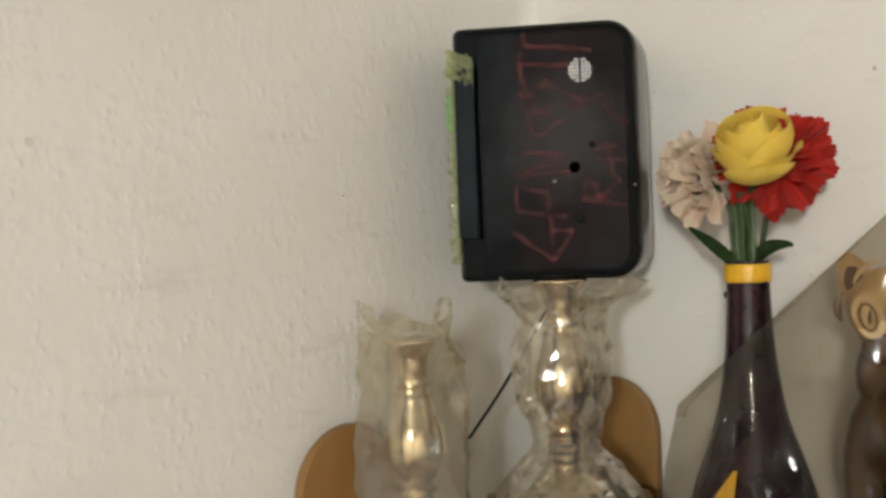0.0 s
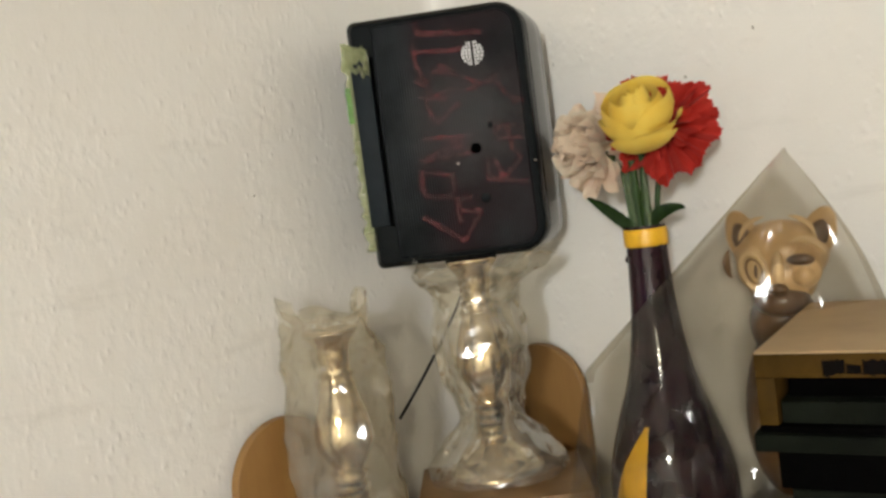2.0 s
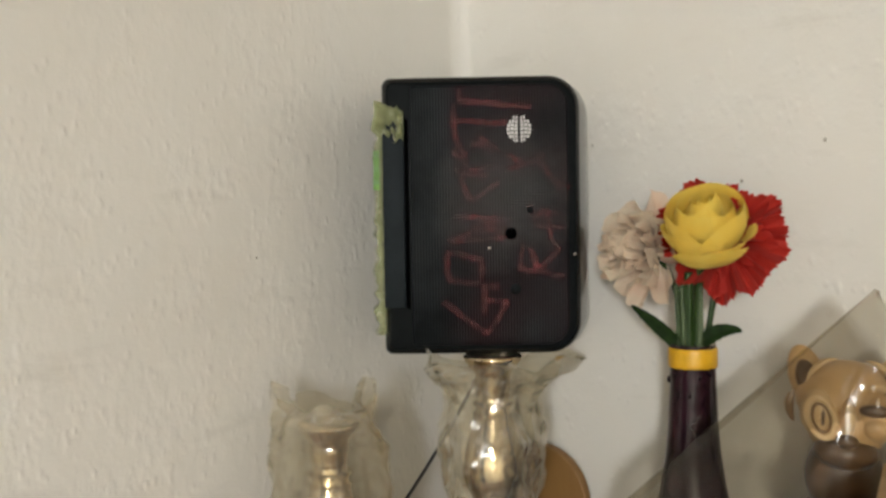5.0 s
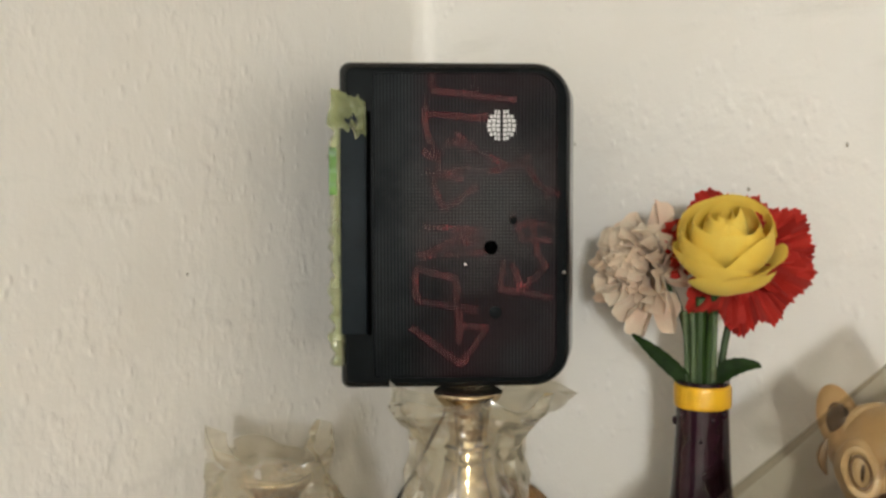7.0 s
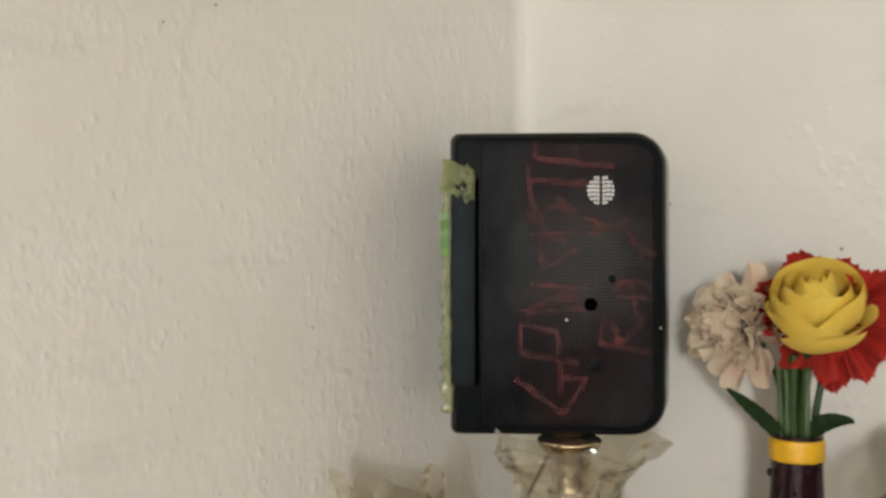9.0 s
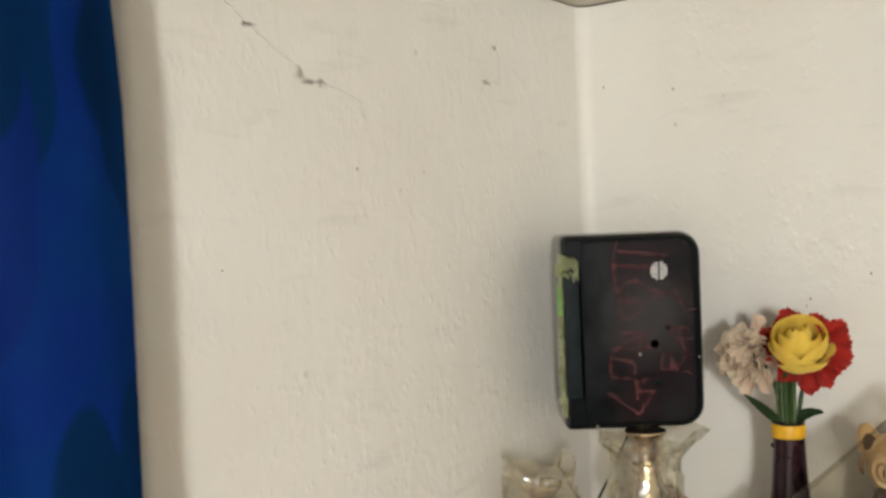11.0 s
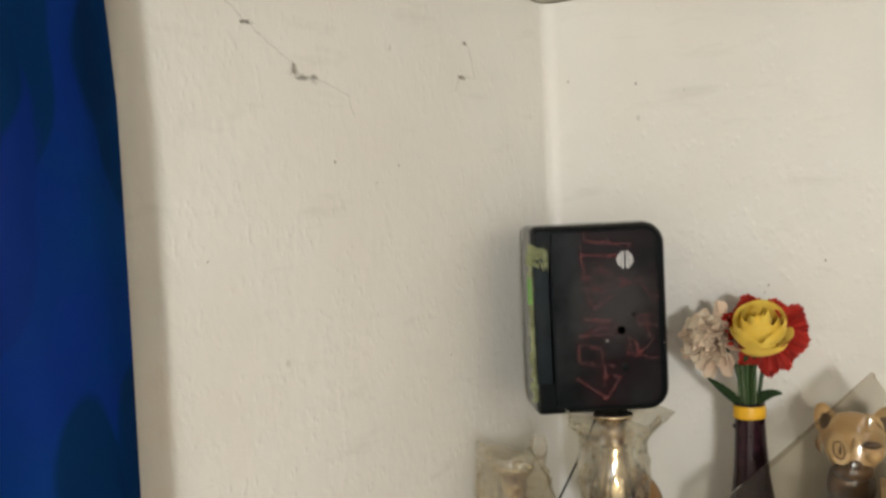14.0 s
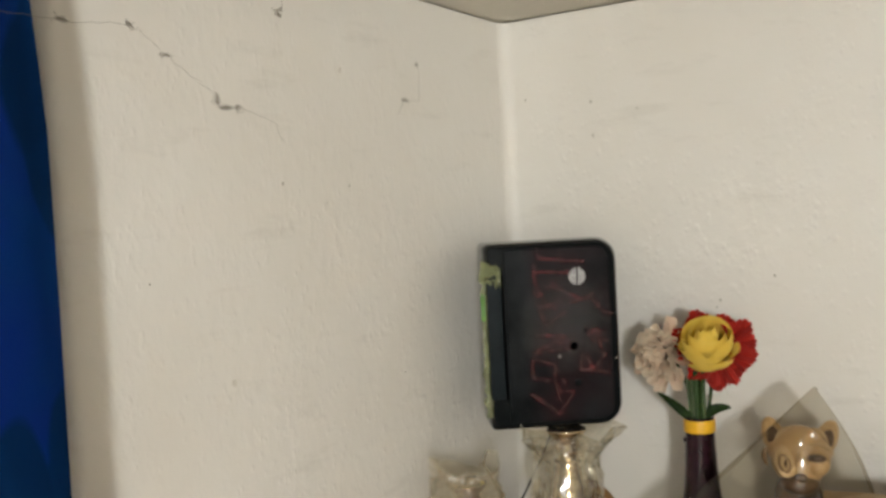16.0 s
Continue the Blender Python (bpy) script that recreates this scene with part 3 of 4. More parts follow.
# ---- candlesticks in plastic bags ----
def candlestick(at, label):
    top = empty("candlestick", at, label, "candlestick", "pair of candlesticks")
    cup = smooth_profile([(0.0105, 0.133), (0.0118, 0.142), (0.0125, 0.149), (0.0185, 0.157), (0.0190, 0.160), (0.0150, 0.161), (0.0085, 0.160)], 3)
    part("cup", lathe([(0.006, 0.133)] + cup), SILVER, top)
    stem = smooth_profile([(0.0100, 0.056), (0.0105, 0.060), (0.0150, 0.068), (0.0205, 0.080), (0.0195, 0.095), (0.0150, 0.112), (0.0115, 0.126), (0.0105, 0.134)], 5)
    shaft = part("stem", lathe(stem), SILVER, top)
    for z, r in ((0.1285, 0.0128), (0.1215, 0.0132), (0.0575, 0.0135)):
        part("collar", lathe(smooth_profile([(0.0095, z - 0.0020), (r, z - 0.0010), (r + 0.0006, z), (r, z + 0.0010), (0.0095, z + 0.0020)], 3)), SILVER, shaft)
    for i in range(5):
        z = 0.0265 + i * 0.0062
        part("ring", lathe(smooth_profile([(0.0085, z), (0.0125 - 0.0003 * i, z + 0.0012), (0.0130 - 0.0003 * i, z + 0.0030), (0.0125, z + 0.0048), (0.0085, z + 0.0060)], 3)), SILVER, shaft)
    foot = smooth_profile([(0.0335, 0.0), (0.0350, 0.002), (0.0345, 0.006), (0.0300, 0.010), (0.0270, 0.015), (0.0200, 0.020), (0.0135, 0.0245), (0.0105, 0.027)], 4)
    part("foot", lathe([(0.030, 0.0)] + foot), SILVER, top)
    return top


MID, LEFT = (0.124, -0.136), (0.063, -0.226)
candlestick(pose(*MID, -0.161), "silvery turned metal candlestick in a clear bag, carrying the black speaker")
candlestick(pose(*LEFT, -0.196), "silvery turned metal candlestick wrapped in a clear plastic bag")


def crease(bm, seed, size, calm=None):
    """Crumples a film into small flat facets; above the height calm it lies nearly smooth."""
    for v in bm.verts:
        q = v.co * 300
        k = 1.0 if calm is None else max(0.22, min(1.0, (calm - v.co.z) / 0.05))
        v.co += Vector([noise.noise(q + Vector((seed + i * 17.3, i * 5.1, 2.0))) for i in range(3)]) * size * 2 * k
    bmesh.ops.triangulate(bm, faces=bm.faces[:], quad_method="SHORT_EDGE")


def bag_round(profile, seed, squash=0.75, turn=40.0, crumple=0.006, flap=0.0, ears=0.0):
    """A loose clear bag round an upright thing, crumpled, open at the top."""
    steps, fine = 40, smooth_profile(profile, 7)

    def where(u, v):
        k = v * (len(fine) - 1)
        i = min(int(k), len(fine) - 2)
        r = fine[i][0] + (fine[i + 1][0] - fine[i][0]) * (k - i)
        z = fine[i][1] + (fine[i + 1][1] - fine[i][1]) * (k - i)
        a = 2 * math.pi * u
        p = Vector((math.cos(a) * 1.6, math.sin(a) * 1.6, z * 26 + seed))
        r += crumple * (noise.noise(p * 1.1) + 0.6 * noise.noise(p * 2.7)) * (0.4 + v * 0.9)
        r += flap * max(0.0, math.cos(a)) ** 14 * max(0.0, v - 0.72) / 0.28
        x, y = r * math.cos(a), r * squash * math.sin(a)
        c, s = math.cos(radians(turn)), math.sin(radians(turn))
        return (c * x - s * y, s * x + c * y, z + ears * v ** 6 * math.cos(2 * a) + 0.016 * v ** 5 * noise.noise(Vector((math.cos(a) * 1.5, math.sin(a) * 1.5, seed + 4))))

    made = []
    for v0, v1, n in ((0.0, 0.84, 30), (0.84, 1.0, 7)):
        bm = grid(steps, n, lambda u, v: where(u, v0 + (v1 - v0) * v))
        bmesh.ops.remove_doubles(bm, verts=bm.verts[:], dist=0.00005)
        crease(bm, seed, 0.0011)
        made.append(bm)
    return made


bag = empty("plastic_bag", pose(*MID, -0.1605), "crumpled clear plastic bag round the candlestick under the speaker", "plastic bag", "bags round the candlesticks")
for name, bm in zip(("bag_body", "bag_mouth"), bag_round([(0.050, 0.0), (0.052, 0.010), (0.036, 0.028), (0.023, 0.045), (0.031, 0.072), (0.035, 0.100), (0.030, 0.122), (0.031, 0.138), (0.044, 0.150), (0.046, 0.1575)], 3.0, 0.8, 40.0, 0.008, 0.022)):
    part(name, bm, FILM, bag, smooth=False)
bag = empty("plastic_bag", pose(*LEFT, -0.1955), "crumpled clear plastic bag over the lower candlestick", "plastic bag", "bags round the candlesticks")
for name, bm in zip(("bag_body", "bag_mouth"), bag_round([(0.044, 0.0), (0.042, 0.02), (0.038, 0.06), (0.037, 0.10), (0.036, 0.130), (0.035, 0.145), (0.032, 0.156), (0.028, 0.166), (0.029, 0.174)], 11.0, 0.7, 40.0, 0.010, 0.0, 0.010)):
    part(name, bm, FILM, bag, smooth=False)


# ---- boards and the block under the candlesticks ----
def board(name, at, w, h, label):
    n = 28
    pts = [(-w, 0.0), (w, 0.0)] + [(w * math.cos(math.pi * i / n), h - w + w * math.sin(math.pi * i / n)) for i in range(n + 1)]
    return tagged(part(name, slab(pts, -0.004, 0.004, 0.001), BOARD, at=at), label, "wooden board", "round-topped boards")


board("wooden_board", pose(0.0145, -0.2435, Z_SHELF + 0.001, 0, 0, 90), 0.046, 0.194, "brown round-topped wooden board leaning on the wall beside a candlestick")
board("wooden_board", pose(0.082, -0.0125, Z_SHELF + 0.001, 0, 0, 0), 0.043, 0.201, "brown round-topped wooden board leaning on the wall behind a candlestick")
block = empty("wooden_block", pose(0.132, -0.143, Z_SHELF, 0, 0, 40), "brown wooden block with a white paper label under the candlestick", "wooden block")
part("body", box(-0.060, 0.062, -0.050, 0.050, 0.0, 0.1305, 0.004), BLOCK_WOOD, block)
part("paper_label", box(-0.040, 0.002, -0.0508, -0.0500, 0.108, 0.116), LABEL_PAPER, block, "small white paper label")
low = tagged(part("wooden_riser", box(-0.055, 0.055, -0.045, 0.045, 0.0, -0.1965 - Z_SHELF, 0.003), BOARD, at=pose(LEFT[0] + 0.006, LEFT[1] - 0.006, Z_SHELF, 0, 0, 72)), "low brown wooden riser under the wrapped candlestick", "wooden block")

# the thin black cable hanging behind the candlestick
cable = part("cable", tube(bend((0.100, -0.085, 0.020), (0.079, -0.108, -0.052), (0.057, -0.164, -0.117), 14), 0.0012, 8), WIRE)
tagged(cable, "thin black cable hanging from behind the speaker", "cable")


# ---- vase ----
VASE = (0.2410, -0.0885)


def vase():
    top = empty("vase", pose(*VASE, Z_SHELF), "dark purple glazed bottle vase with a mustard yellow rim", "vase")
    prof = [(0.0400, 0.0), (0.0435, 0.004), (0.0445, 0.05), (0.0440, 0.115), (0.0405, 0.143), (0.0330, 0.168), (0.0245, 0.193), (0.0190, 0.219), (0.0158, 0.245), (0.0142, 0.270), (0.0137, 0.286), (0.0138, 0.3015)]
    fine = smooth_profile(prof, 6)
    bottle = part("bottle", lathe([(0.03, 0.0)] + fine + [(0.0105, 0.3015), (0.0100, 0.28), (0.009, 0.24)], 48, 0.012), GLAZE, top)
    part("yellow_rim", lathe(smooth_profile([(0.0134, 0.2875), (0.0147, 0.288), (0.0149, 0.293), (0.0148, 0.2985), (0.0138, 0.2995)], 4), 40, 0.02), YELLOW_PAINT, top, "mustard yellow painted rim")
    # dried glaze drips under the rim
    for a, z, r in ((-20, 0.2855, 0.0016), (200, 0.279, 0.0013), (-75, 0.272, 0.0011), (-50, 0.283, 0.0012), (240, 0.284, 0.0014)):
        bm = bmesh.new()
        bmesh.ops.create_uvsphere(bm, u_segments=10, v_segments=8, radius=r, matrix=Matrix.Diagonal((1, 1, 1.8, 1)))
        part("drip", bm, GLAZE, bottle).matrix_local = Matrix.Translation((0.0143 * math.cos(radians(a)), 0.0143 * math.sin(radians(a)), z))

    # yellow painted crescent on the belly
    def radius(z):
        for (ra, za), (rb, zb) in zip(fine, fine[1:]):
            if za <= z <= zb:
                return ra + (rb - ra) * (z - za) / max(zb - za, 1e-6)
        return fine[-1][0]

    def moon(u, v):
        z = 0.055 + 0.115 * v
        mid = radians(-84) + radians(16) * (v - 0.45) ** 2 * 4 - radians(20)
        a = mid + (u - 0.5) * radians(34) * math.sin(math.pi * min(max(v, 0.02), 0.98)) ** 0.7
        r = radius(z) + 0.0007
        return (r * math.cos(a), r * math.sin(a), z)

    part("painted_crescent", grid(10, 24, moon), YELLOW_PAINT, bottle, "yellow painted crescent")


vase()


# ---- artificial flowers ----
def facing(place, towards, spin=0.0):
    """A set of axes whose z points along towards."""
    return Matrix.Translation(place) @ Vector(towards).to_track_quat("Z", "Y").to_matrix().to_4x4() @ pose(0, 0, 0, 0, 0, spin)


def rose():
    """Closed cups of petals round a bud, with three looser petals opened below them."""
    c = Vector((0.2588, -0.1120, 0.0850))
    top = empty("artificial_rose", facing(c, (0.16, -0.50, 0.85)), "yellow fabric rose with layered petals, standing in the vase", "artificial flower", "flowers in the vase")
    rnd = random.Random(7)
    # first azimuth, petals, radius, base, rim height, half angle, outward lip
    whorls = [(40, 2, 0.0052, -0.004, 0.0165, 125, -0.0026), (100, 3, 0.0106, -0.012, 0.0160, 96, -0.0040), (-95, 3, 0.0178, -0.018, 0.0130, 84, -0.0034)]
    petals = [(az + 360 * i / n + 10 * rnd.uniform(-1, 1), r, b, h, a, q) for az, n, r, b, h, a, q in whorls for i in range(n)]
    petals += [(-168, 0.0236, -0.022, 0.0090, 72, -0.0016), (-10, 0.0236, -0.022, 0.0090, 70, -0.0012), (92, 0.0232, -0.020, 0.0120, 76, -0.0010)]
    petals += [(-128, 0.0246, -0.022, 0.0015, 62, 0.0010), (-76, 0.0254, -0.028, -0.0040, 50, 0.0016), (-40, 0.0252, -0.024, 0.0010, 48, 0.0062)]
    for az, rad, base, rim, half, lip in petals:
        sd, tip = rnd.uniform(0, 50), rnd.uniform(0.95, 1.05)

        def where(u, v, rad=rad, base=base, rim=rim, half=half, lip=lip, sd=sd, tip=tip):
            s = (u - 0.5) * 2
            t = v * tip * (1 - 0.32 * abs(s) ** 3.4) * (1 + 0.03 * math.sin(s * 3 + sd))
            a = radians(half) * s * (0.55 + 0.45 * min(1, v * 2.2)) * (1 + 0.18 * v)
            r = rad * (0.22 + 0.78 * math.sin(min(1, t * 1.3) * math.pi / 2) ** 0.8)
            r += lip * max(0, t - 0.62) ** 1.4 * 3.4 + 0.0010 * s * s * t
            r += 0.0012 * noise.noise(Vector((s * 1.4, v * 2.0, sd))) * (0.2 + v)
            z = base + (rim - base) * t - max(0, lip) * max(0, t - 0.8) ** 2 * 9 + 0.0014 * noise.noise(Vector((s * 2.0, v, sd + 9))) * v
            return (r * math.cos(a), r * math.sin(a), z)

        bm = grid(18, 14, where)
        bmesh.ops.solidify(bm, geom=bm.faces[:], thickness=0.0005)
        part("petal", bm, ROSE, top).matrix_local = pose(0, 0, 0, 0, 0, az)
    bm = lathe(smooth_profile([(0.002, -0.027), (0.006, -0.025), (0.0085, -0.021), (0.009, -0.018)], 4), 16)
    part("calyx", bm, STEM, top, "green cup under the petals")


def carnation(name, c, towards, material, n_rings, size, seed, jag, fan, label):
    """A ruffled flower head: fans with saw-toothed rims in several rings."""
    top = empty(name, facing(c, towards), label, "artificial flower", "flowers in the vase")
    rnd = random.Random(seed)
    for ring, (n, lean, length) in enumerate(n_rings):
        for i in range(n):
            az = 360 * (i + 0.5 * ring + 0.3 * rnd.uniform(-1, 1)) / n
            ln = radians(lean + rnd.uniform(-9, 9))
            ll = length * size * rnd.uniform(0.80, 1.13)
            spread = radians(rnd.uniform(*fan))
            sd = rnd.uniform(0, 60)

            def where(u, v, ln=ln, ll=ll, spread=spread, sd=sd):
                s = (u - 0.5) * 2
                tooth = jag * (1 if round(u * 24) % 2 else -1) * max(0, v - 0.8) * 5
                r = ll * v * (1 + tooth * (0.6 + 0.6 * math.sin(u * 37 + sd))) * (1 - (0.14 * s * s if jag else 0.40 * s ** 4)) * (1 + 0.06 * math.sin(s * 4 + sd))
                x = math.sin(s * spread) * r
                f = math.cos(s * spread) * r
                ruffle = 0.17 * ll * v * v * math.sin(s * 5 + sd) + 0.07 * ll * v * v * math.sin(s * 11 + sd * 2)
                if not jag:
                    ruffle = ruffle * 0.6 - 0.50 * ll * v ** 3 + 0.14 * ll * s * s * v
                return (math.sin(ln) * f + ruffle * math.cos(ln), x, math.cos(ln) * f - ruffle * math.sin(ln) - 0.0012 * (v > 0.9))

            bm = grid(24, 7, where)
            bmesh.ops.solidify(bm, geom=bm.faces[:], thickness=0.0004)
            part("petal", bm, material, top).matrix_local = pose(0, 0, 0.002 * (3 - ring), 0, 0, az)


rose()
carnation("artificial_carnation", (0.2560, -0.078, 0.0738), (0.22, -0.88, 0.10), RED_PETAL, ((4, 20, 0.7), (5, 46, 0.88), (6, 70, 1.0), (7, 92, 1.08)), 0.0355, 3, 0.034, (22, 34), "red fabric carnation with saw-edged petals, standing in the vase")
carnation("artificial_carnation", (0.2090, -0.086, 0.0675), (-0.22, -0.88, 0.16), WHITE_PETAL, ((8, 10, 0.84), (13, 26, 0.90), (16, 44, 0.96), (16, 64, 1.0), (15, 84, 1.0), (11, 106, 1.08)), 0.0290, 9, 0.0, (15, 23), "faded pinkish white fabric carnation, standing in the vase")


def flower_stem(points, radius, material, label):
    return tagged(part("flower_stem", tube(points, radius, 8), material), label, "flower stem", "stems in the vase")


flower_stem(bend((VASE[0] + 0.001, VASE[1], -0.05), (VASE[0] + 0.002, VASE[1] - 0.002, 0.03), (0.2535, -0.100, 0.075)), 0.0024, STEM, "green plastic stem of the rose in the vase")
flower_stem(bend((VASE[0] + 0.004, VASE[1] + 0.003, -0.05), (VASE[0] + 0.006, VASE[1] + 0.003, 0.03), (0.2590, -0.079, 0.066)), 0.0020, STEM, "green plastic stem of the red flower in the vase")
flower_stem(bend((VASE[0] - 0.004, VASE[1] + 0.002, -0.05), (VASE[0] - 0.004, VASE[1] + 0.004, 0.050), (0.2150, -0.083, 0.062)), 0.0018, STEM, "green plastic stem of the faded white flower")
for dx, dy, tx in ((-0.0045, 0.002, -0.0065), (0.0005, -0.005, 0.000), (0.0045, -0.001, 0.0050), (0.002, 0.004, 0.002)):
    flower_stem([(VASE[0] + dx, VASE[1] + dy, -0.03), (VASE[0] + tx * 0.9, VASE[1] + dy, 0.02), (VASE[0] + tx + 0.001, VASE[1] + dy - 0.003, 0.054)], 0.0027, STEM, "thick green plastic stem in the vase")
for dx, dy, tx in ((-0.0065, -0.004, -0.008), (0.0065, -0.005, 0.008), (-0.002, -0.007, -0.003)):
    flower_stem([(VASE[0] + dx, VASE[1] + dy, -0.03), (VASE[0] + tx * 0.9, VASE[1] + dy, 0.02), (VASE[0] + tx, VASE[1] + dy - 0.002, 0.046)], 0.0017, STRAW, "pale see-through plastic stem sleeve in the vase")


def leaf(a, b, c, width, blunt, label):
    pts = bend(a, b, c, 16)
    side = (Vector(c) - Vector(a)).cross(Vector((0.25, -0.9, 0.2))).normalized()

    def where(u, v):
        i = round(v * 16)
        w = width * math.sin(math.pi * min(1, 0.10 + blunt * v)) ** 0.7 * (1 + 0.12 * (i % 2))
        s = (u - 0.5) * 2
        return pts[i] + side * s * w + Vector((0, -0.0012 * s * s, 0.0))

    bm = grid(4, 16, where)
    bmesh.ops.solidify(bm, geom=bm.faces[:], thickness=0.0006)
    tagged(part("leaf", bm, LEAF), label, "artificial leaf", "leaves in the vase")


leaf((0.2405, -0.0925, 0.002), (0.2270, -0.096, 0.018), (0.2055, -0.0985, 0.0325), 0.0040, 0.88, "narrow dark green plastic leaf sticking out of the vase")
leaf((0.2440, -0.0935, 0.002), (0.2530, -0.091, 0.0225), (0.2695, -0.083, 0.0195), 0.0045, 0.82, "short dark green plastic leaf sticking out of the vase")


# ---- carved figurine in its cellophane bag ----
def figurine():
    """A carved animal with upright ears and big round eyes, one mesh."""
    bm = bmesh.new()

    def ball(c, r, scale=(1, 1, 1), mat=0, seg=20):
        got = bmesh.ops.create_uvsphere(bm, u_segments=seg, v_segments=seg // 2 + 2, radius=r, matrix=Matrix.Translation(c) @ Matrix.Diagonal((*scale, 1)))
        for v in got["verts"]:
            for f in v.link_faces:
                f.material_index = mat

    def ring(c, r, t, mat=1, n=22, m=8, tall=1.0, lean=0.0):
        # an oval carved rim, leaning to one side
        vs = []
        for i in range(n):
            a = 2 * math.pi * i / n
            row = []
            for b in (2 * math.pi * j / m for j in range(m)):
                x, z = (r + t * math.cos(b)) * math.cos(a), (r * tall + t * math.cos(b)) * math.sin(a)
                row.append(bm.verts.new((c[0] + x + lean * z, c[1] - t * math.sin(b) * 0.8, c[2] + z)))
            vs.append(row)
        for i in range(n):
            for j in range(m):
                f = bm.faces.new((vs[i][j], vs[(i + 1) % n][j], vs[(i + 1) % n][(j + 1) % m], vs[i][(j + 1) % m]))
                f.material_index = mat

    def arc(c, r, t, a0, a1, mat, lift=0.0, n=14, m=6):
        # a carved band along part of a circle, thinning out at both ends
        vs = []
        for i in range(n + 1):
            a, k = radians(a0 + (a1 - a0) * i / n), t * (0.25 + 0.75 * math.sin(math.pi * i / n))
            vs.append([bm.verts.new((c[0] + (r + k * math.cos(b)) * math.cos(a), c[1] + lift * i / n - k * math.sin(b) * 0.7, c[2] + (r + k * math.cos(b)) * math.sin(a))) for b in (2 * math.pi * j / m for j in range(m))])
        for i in range(n):
            for j in range(m):
                bm.faces.new((vs[i][j], vs[i + 1][j], vs[i + 1][(j + 1) % m], vs[i][(j + 1) % m])).material_index = mat

    def ear(s):
        # a rounded upright ear with a hollow front
        for size, y, mat in ((1.0, 0.0, 0), (0.62, -0.0042, 1)):
            got = bmesh.ops.create_uvsphere(bm, u_segments=16, v_segments=12, radius=0.0140 * size, matrix=Matrix.Translation((s * 0.0238, y, 0.0150)) @ pose(0, 0, 0, 0, s * 22, s * 18) @ Matrix.Diagonal((0.82, 0.46, 1.15, 1)))
            for v in got["verts"]:
                for f in v.link_faces:
                    f.material_index = mat
                v.co += Vector((s * 0.5, 0.0, 0.85)) * max(0.0, v.co.z - 0.020) * 0.35

    ball((0, 0.002, 0.004), 0.030, (1.02, 0.82, 0.74))
    ball((0, -0.004, -0.010), 0.0235, (1.0, 0.86, 0.92))
    for s in (-1, 1):
        ear(s)
        ball((s * 0.0145, -0.0160, -0.0030), 0.0125, (1, 0.6, 1.15), 3 if s < 0 else 0)
        arc((s * 0.0060, -0.0215, 0.0120), 0.0180, 0.0018, 90 - s * 80, 90 - s * 5, 3)
    # one eye carved as an open oval, the other nearly shut under a slanting lid
    ring((-0.0150, -0.0232, -0.0045), 0.0076, 0.0021, 3, tall=1.5, lean=-0.22)
    ball((-0.0148, -0.0206, -0.0045), 0.0064, (0.95, 0.55, 1.6), 3, 16)
    ring((-0.0146, -0.0236, -0.0045), 0.0050, 0.0008, 2, tall=1.6, lean=-0.22)
    ball((-0.0140, -0.0230, -0.0045), 0.0026, (0.7, 0.5, 2.0), 1, 12)
    arc((-0.0160, -0.0190, 0.0010), 0.0170, 0.0026, 150, 215, 2)
    ball((0.0140, -0.0220, 0.0020), 0.0068, (1.3, 0.5, 0.55), 1, 14)
    ball((0.0150, -0.0215, -0.0080), 0.0070, (1.0, 0.7, 0.95), 0, 14)
    arc((0.0150, -0.0200, 0.0000), 0.0150, 0.0024, 20, 120, 3)
    ball((0, -0.0225, -0.0040), 0.0048, (0.9, 0.9, 2.6), 3, 14)
    ball((0, -0.0262, -0.0160), 0.0050, (1.3, 0.8, 0.8), 1, 14)
    ball((0, -0.0120, -0.0245), 0.0190, (0.98, 0.86, 0.58), 1)
    ball((0, 0.001, -0.042), 0.024, (0.95, 0.80, 1.1), 1)
    ball((0, 0.001, -0.100), 0.031, (0.92, 0.78, 1.9), 1)
    ball((0, -0.0110, -0.085), 0.021, (0.85, 0.75, 1.5), 1)
    ball((0, 0.0, -0.216), 0.040, (1.0, 0.9, 1.37), 1)
    ball((0.012, -0.022, -0.250), 0.016, (1, 1, 1.3), 0)
    ball((-0.012, -0.022, -0.250), 0.016, (1, 1, 1.3), 0)
    ob = part("carved_figurine", bm, [TAN_FIGURE, DARK_FIGURE, MID_FIGURE, PALE_FIGURE], at=pose(0.329, -0.080, -0.020, 0, 3, 16) @ Matrix.Diagonal((0.93, 0.93, 0.96, 1)))
    tagged(ob, "carved pale wooden animal figurine with ringed eyes, wrapped in cellophane", "figurine")


figurine()


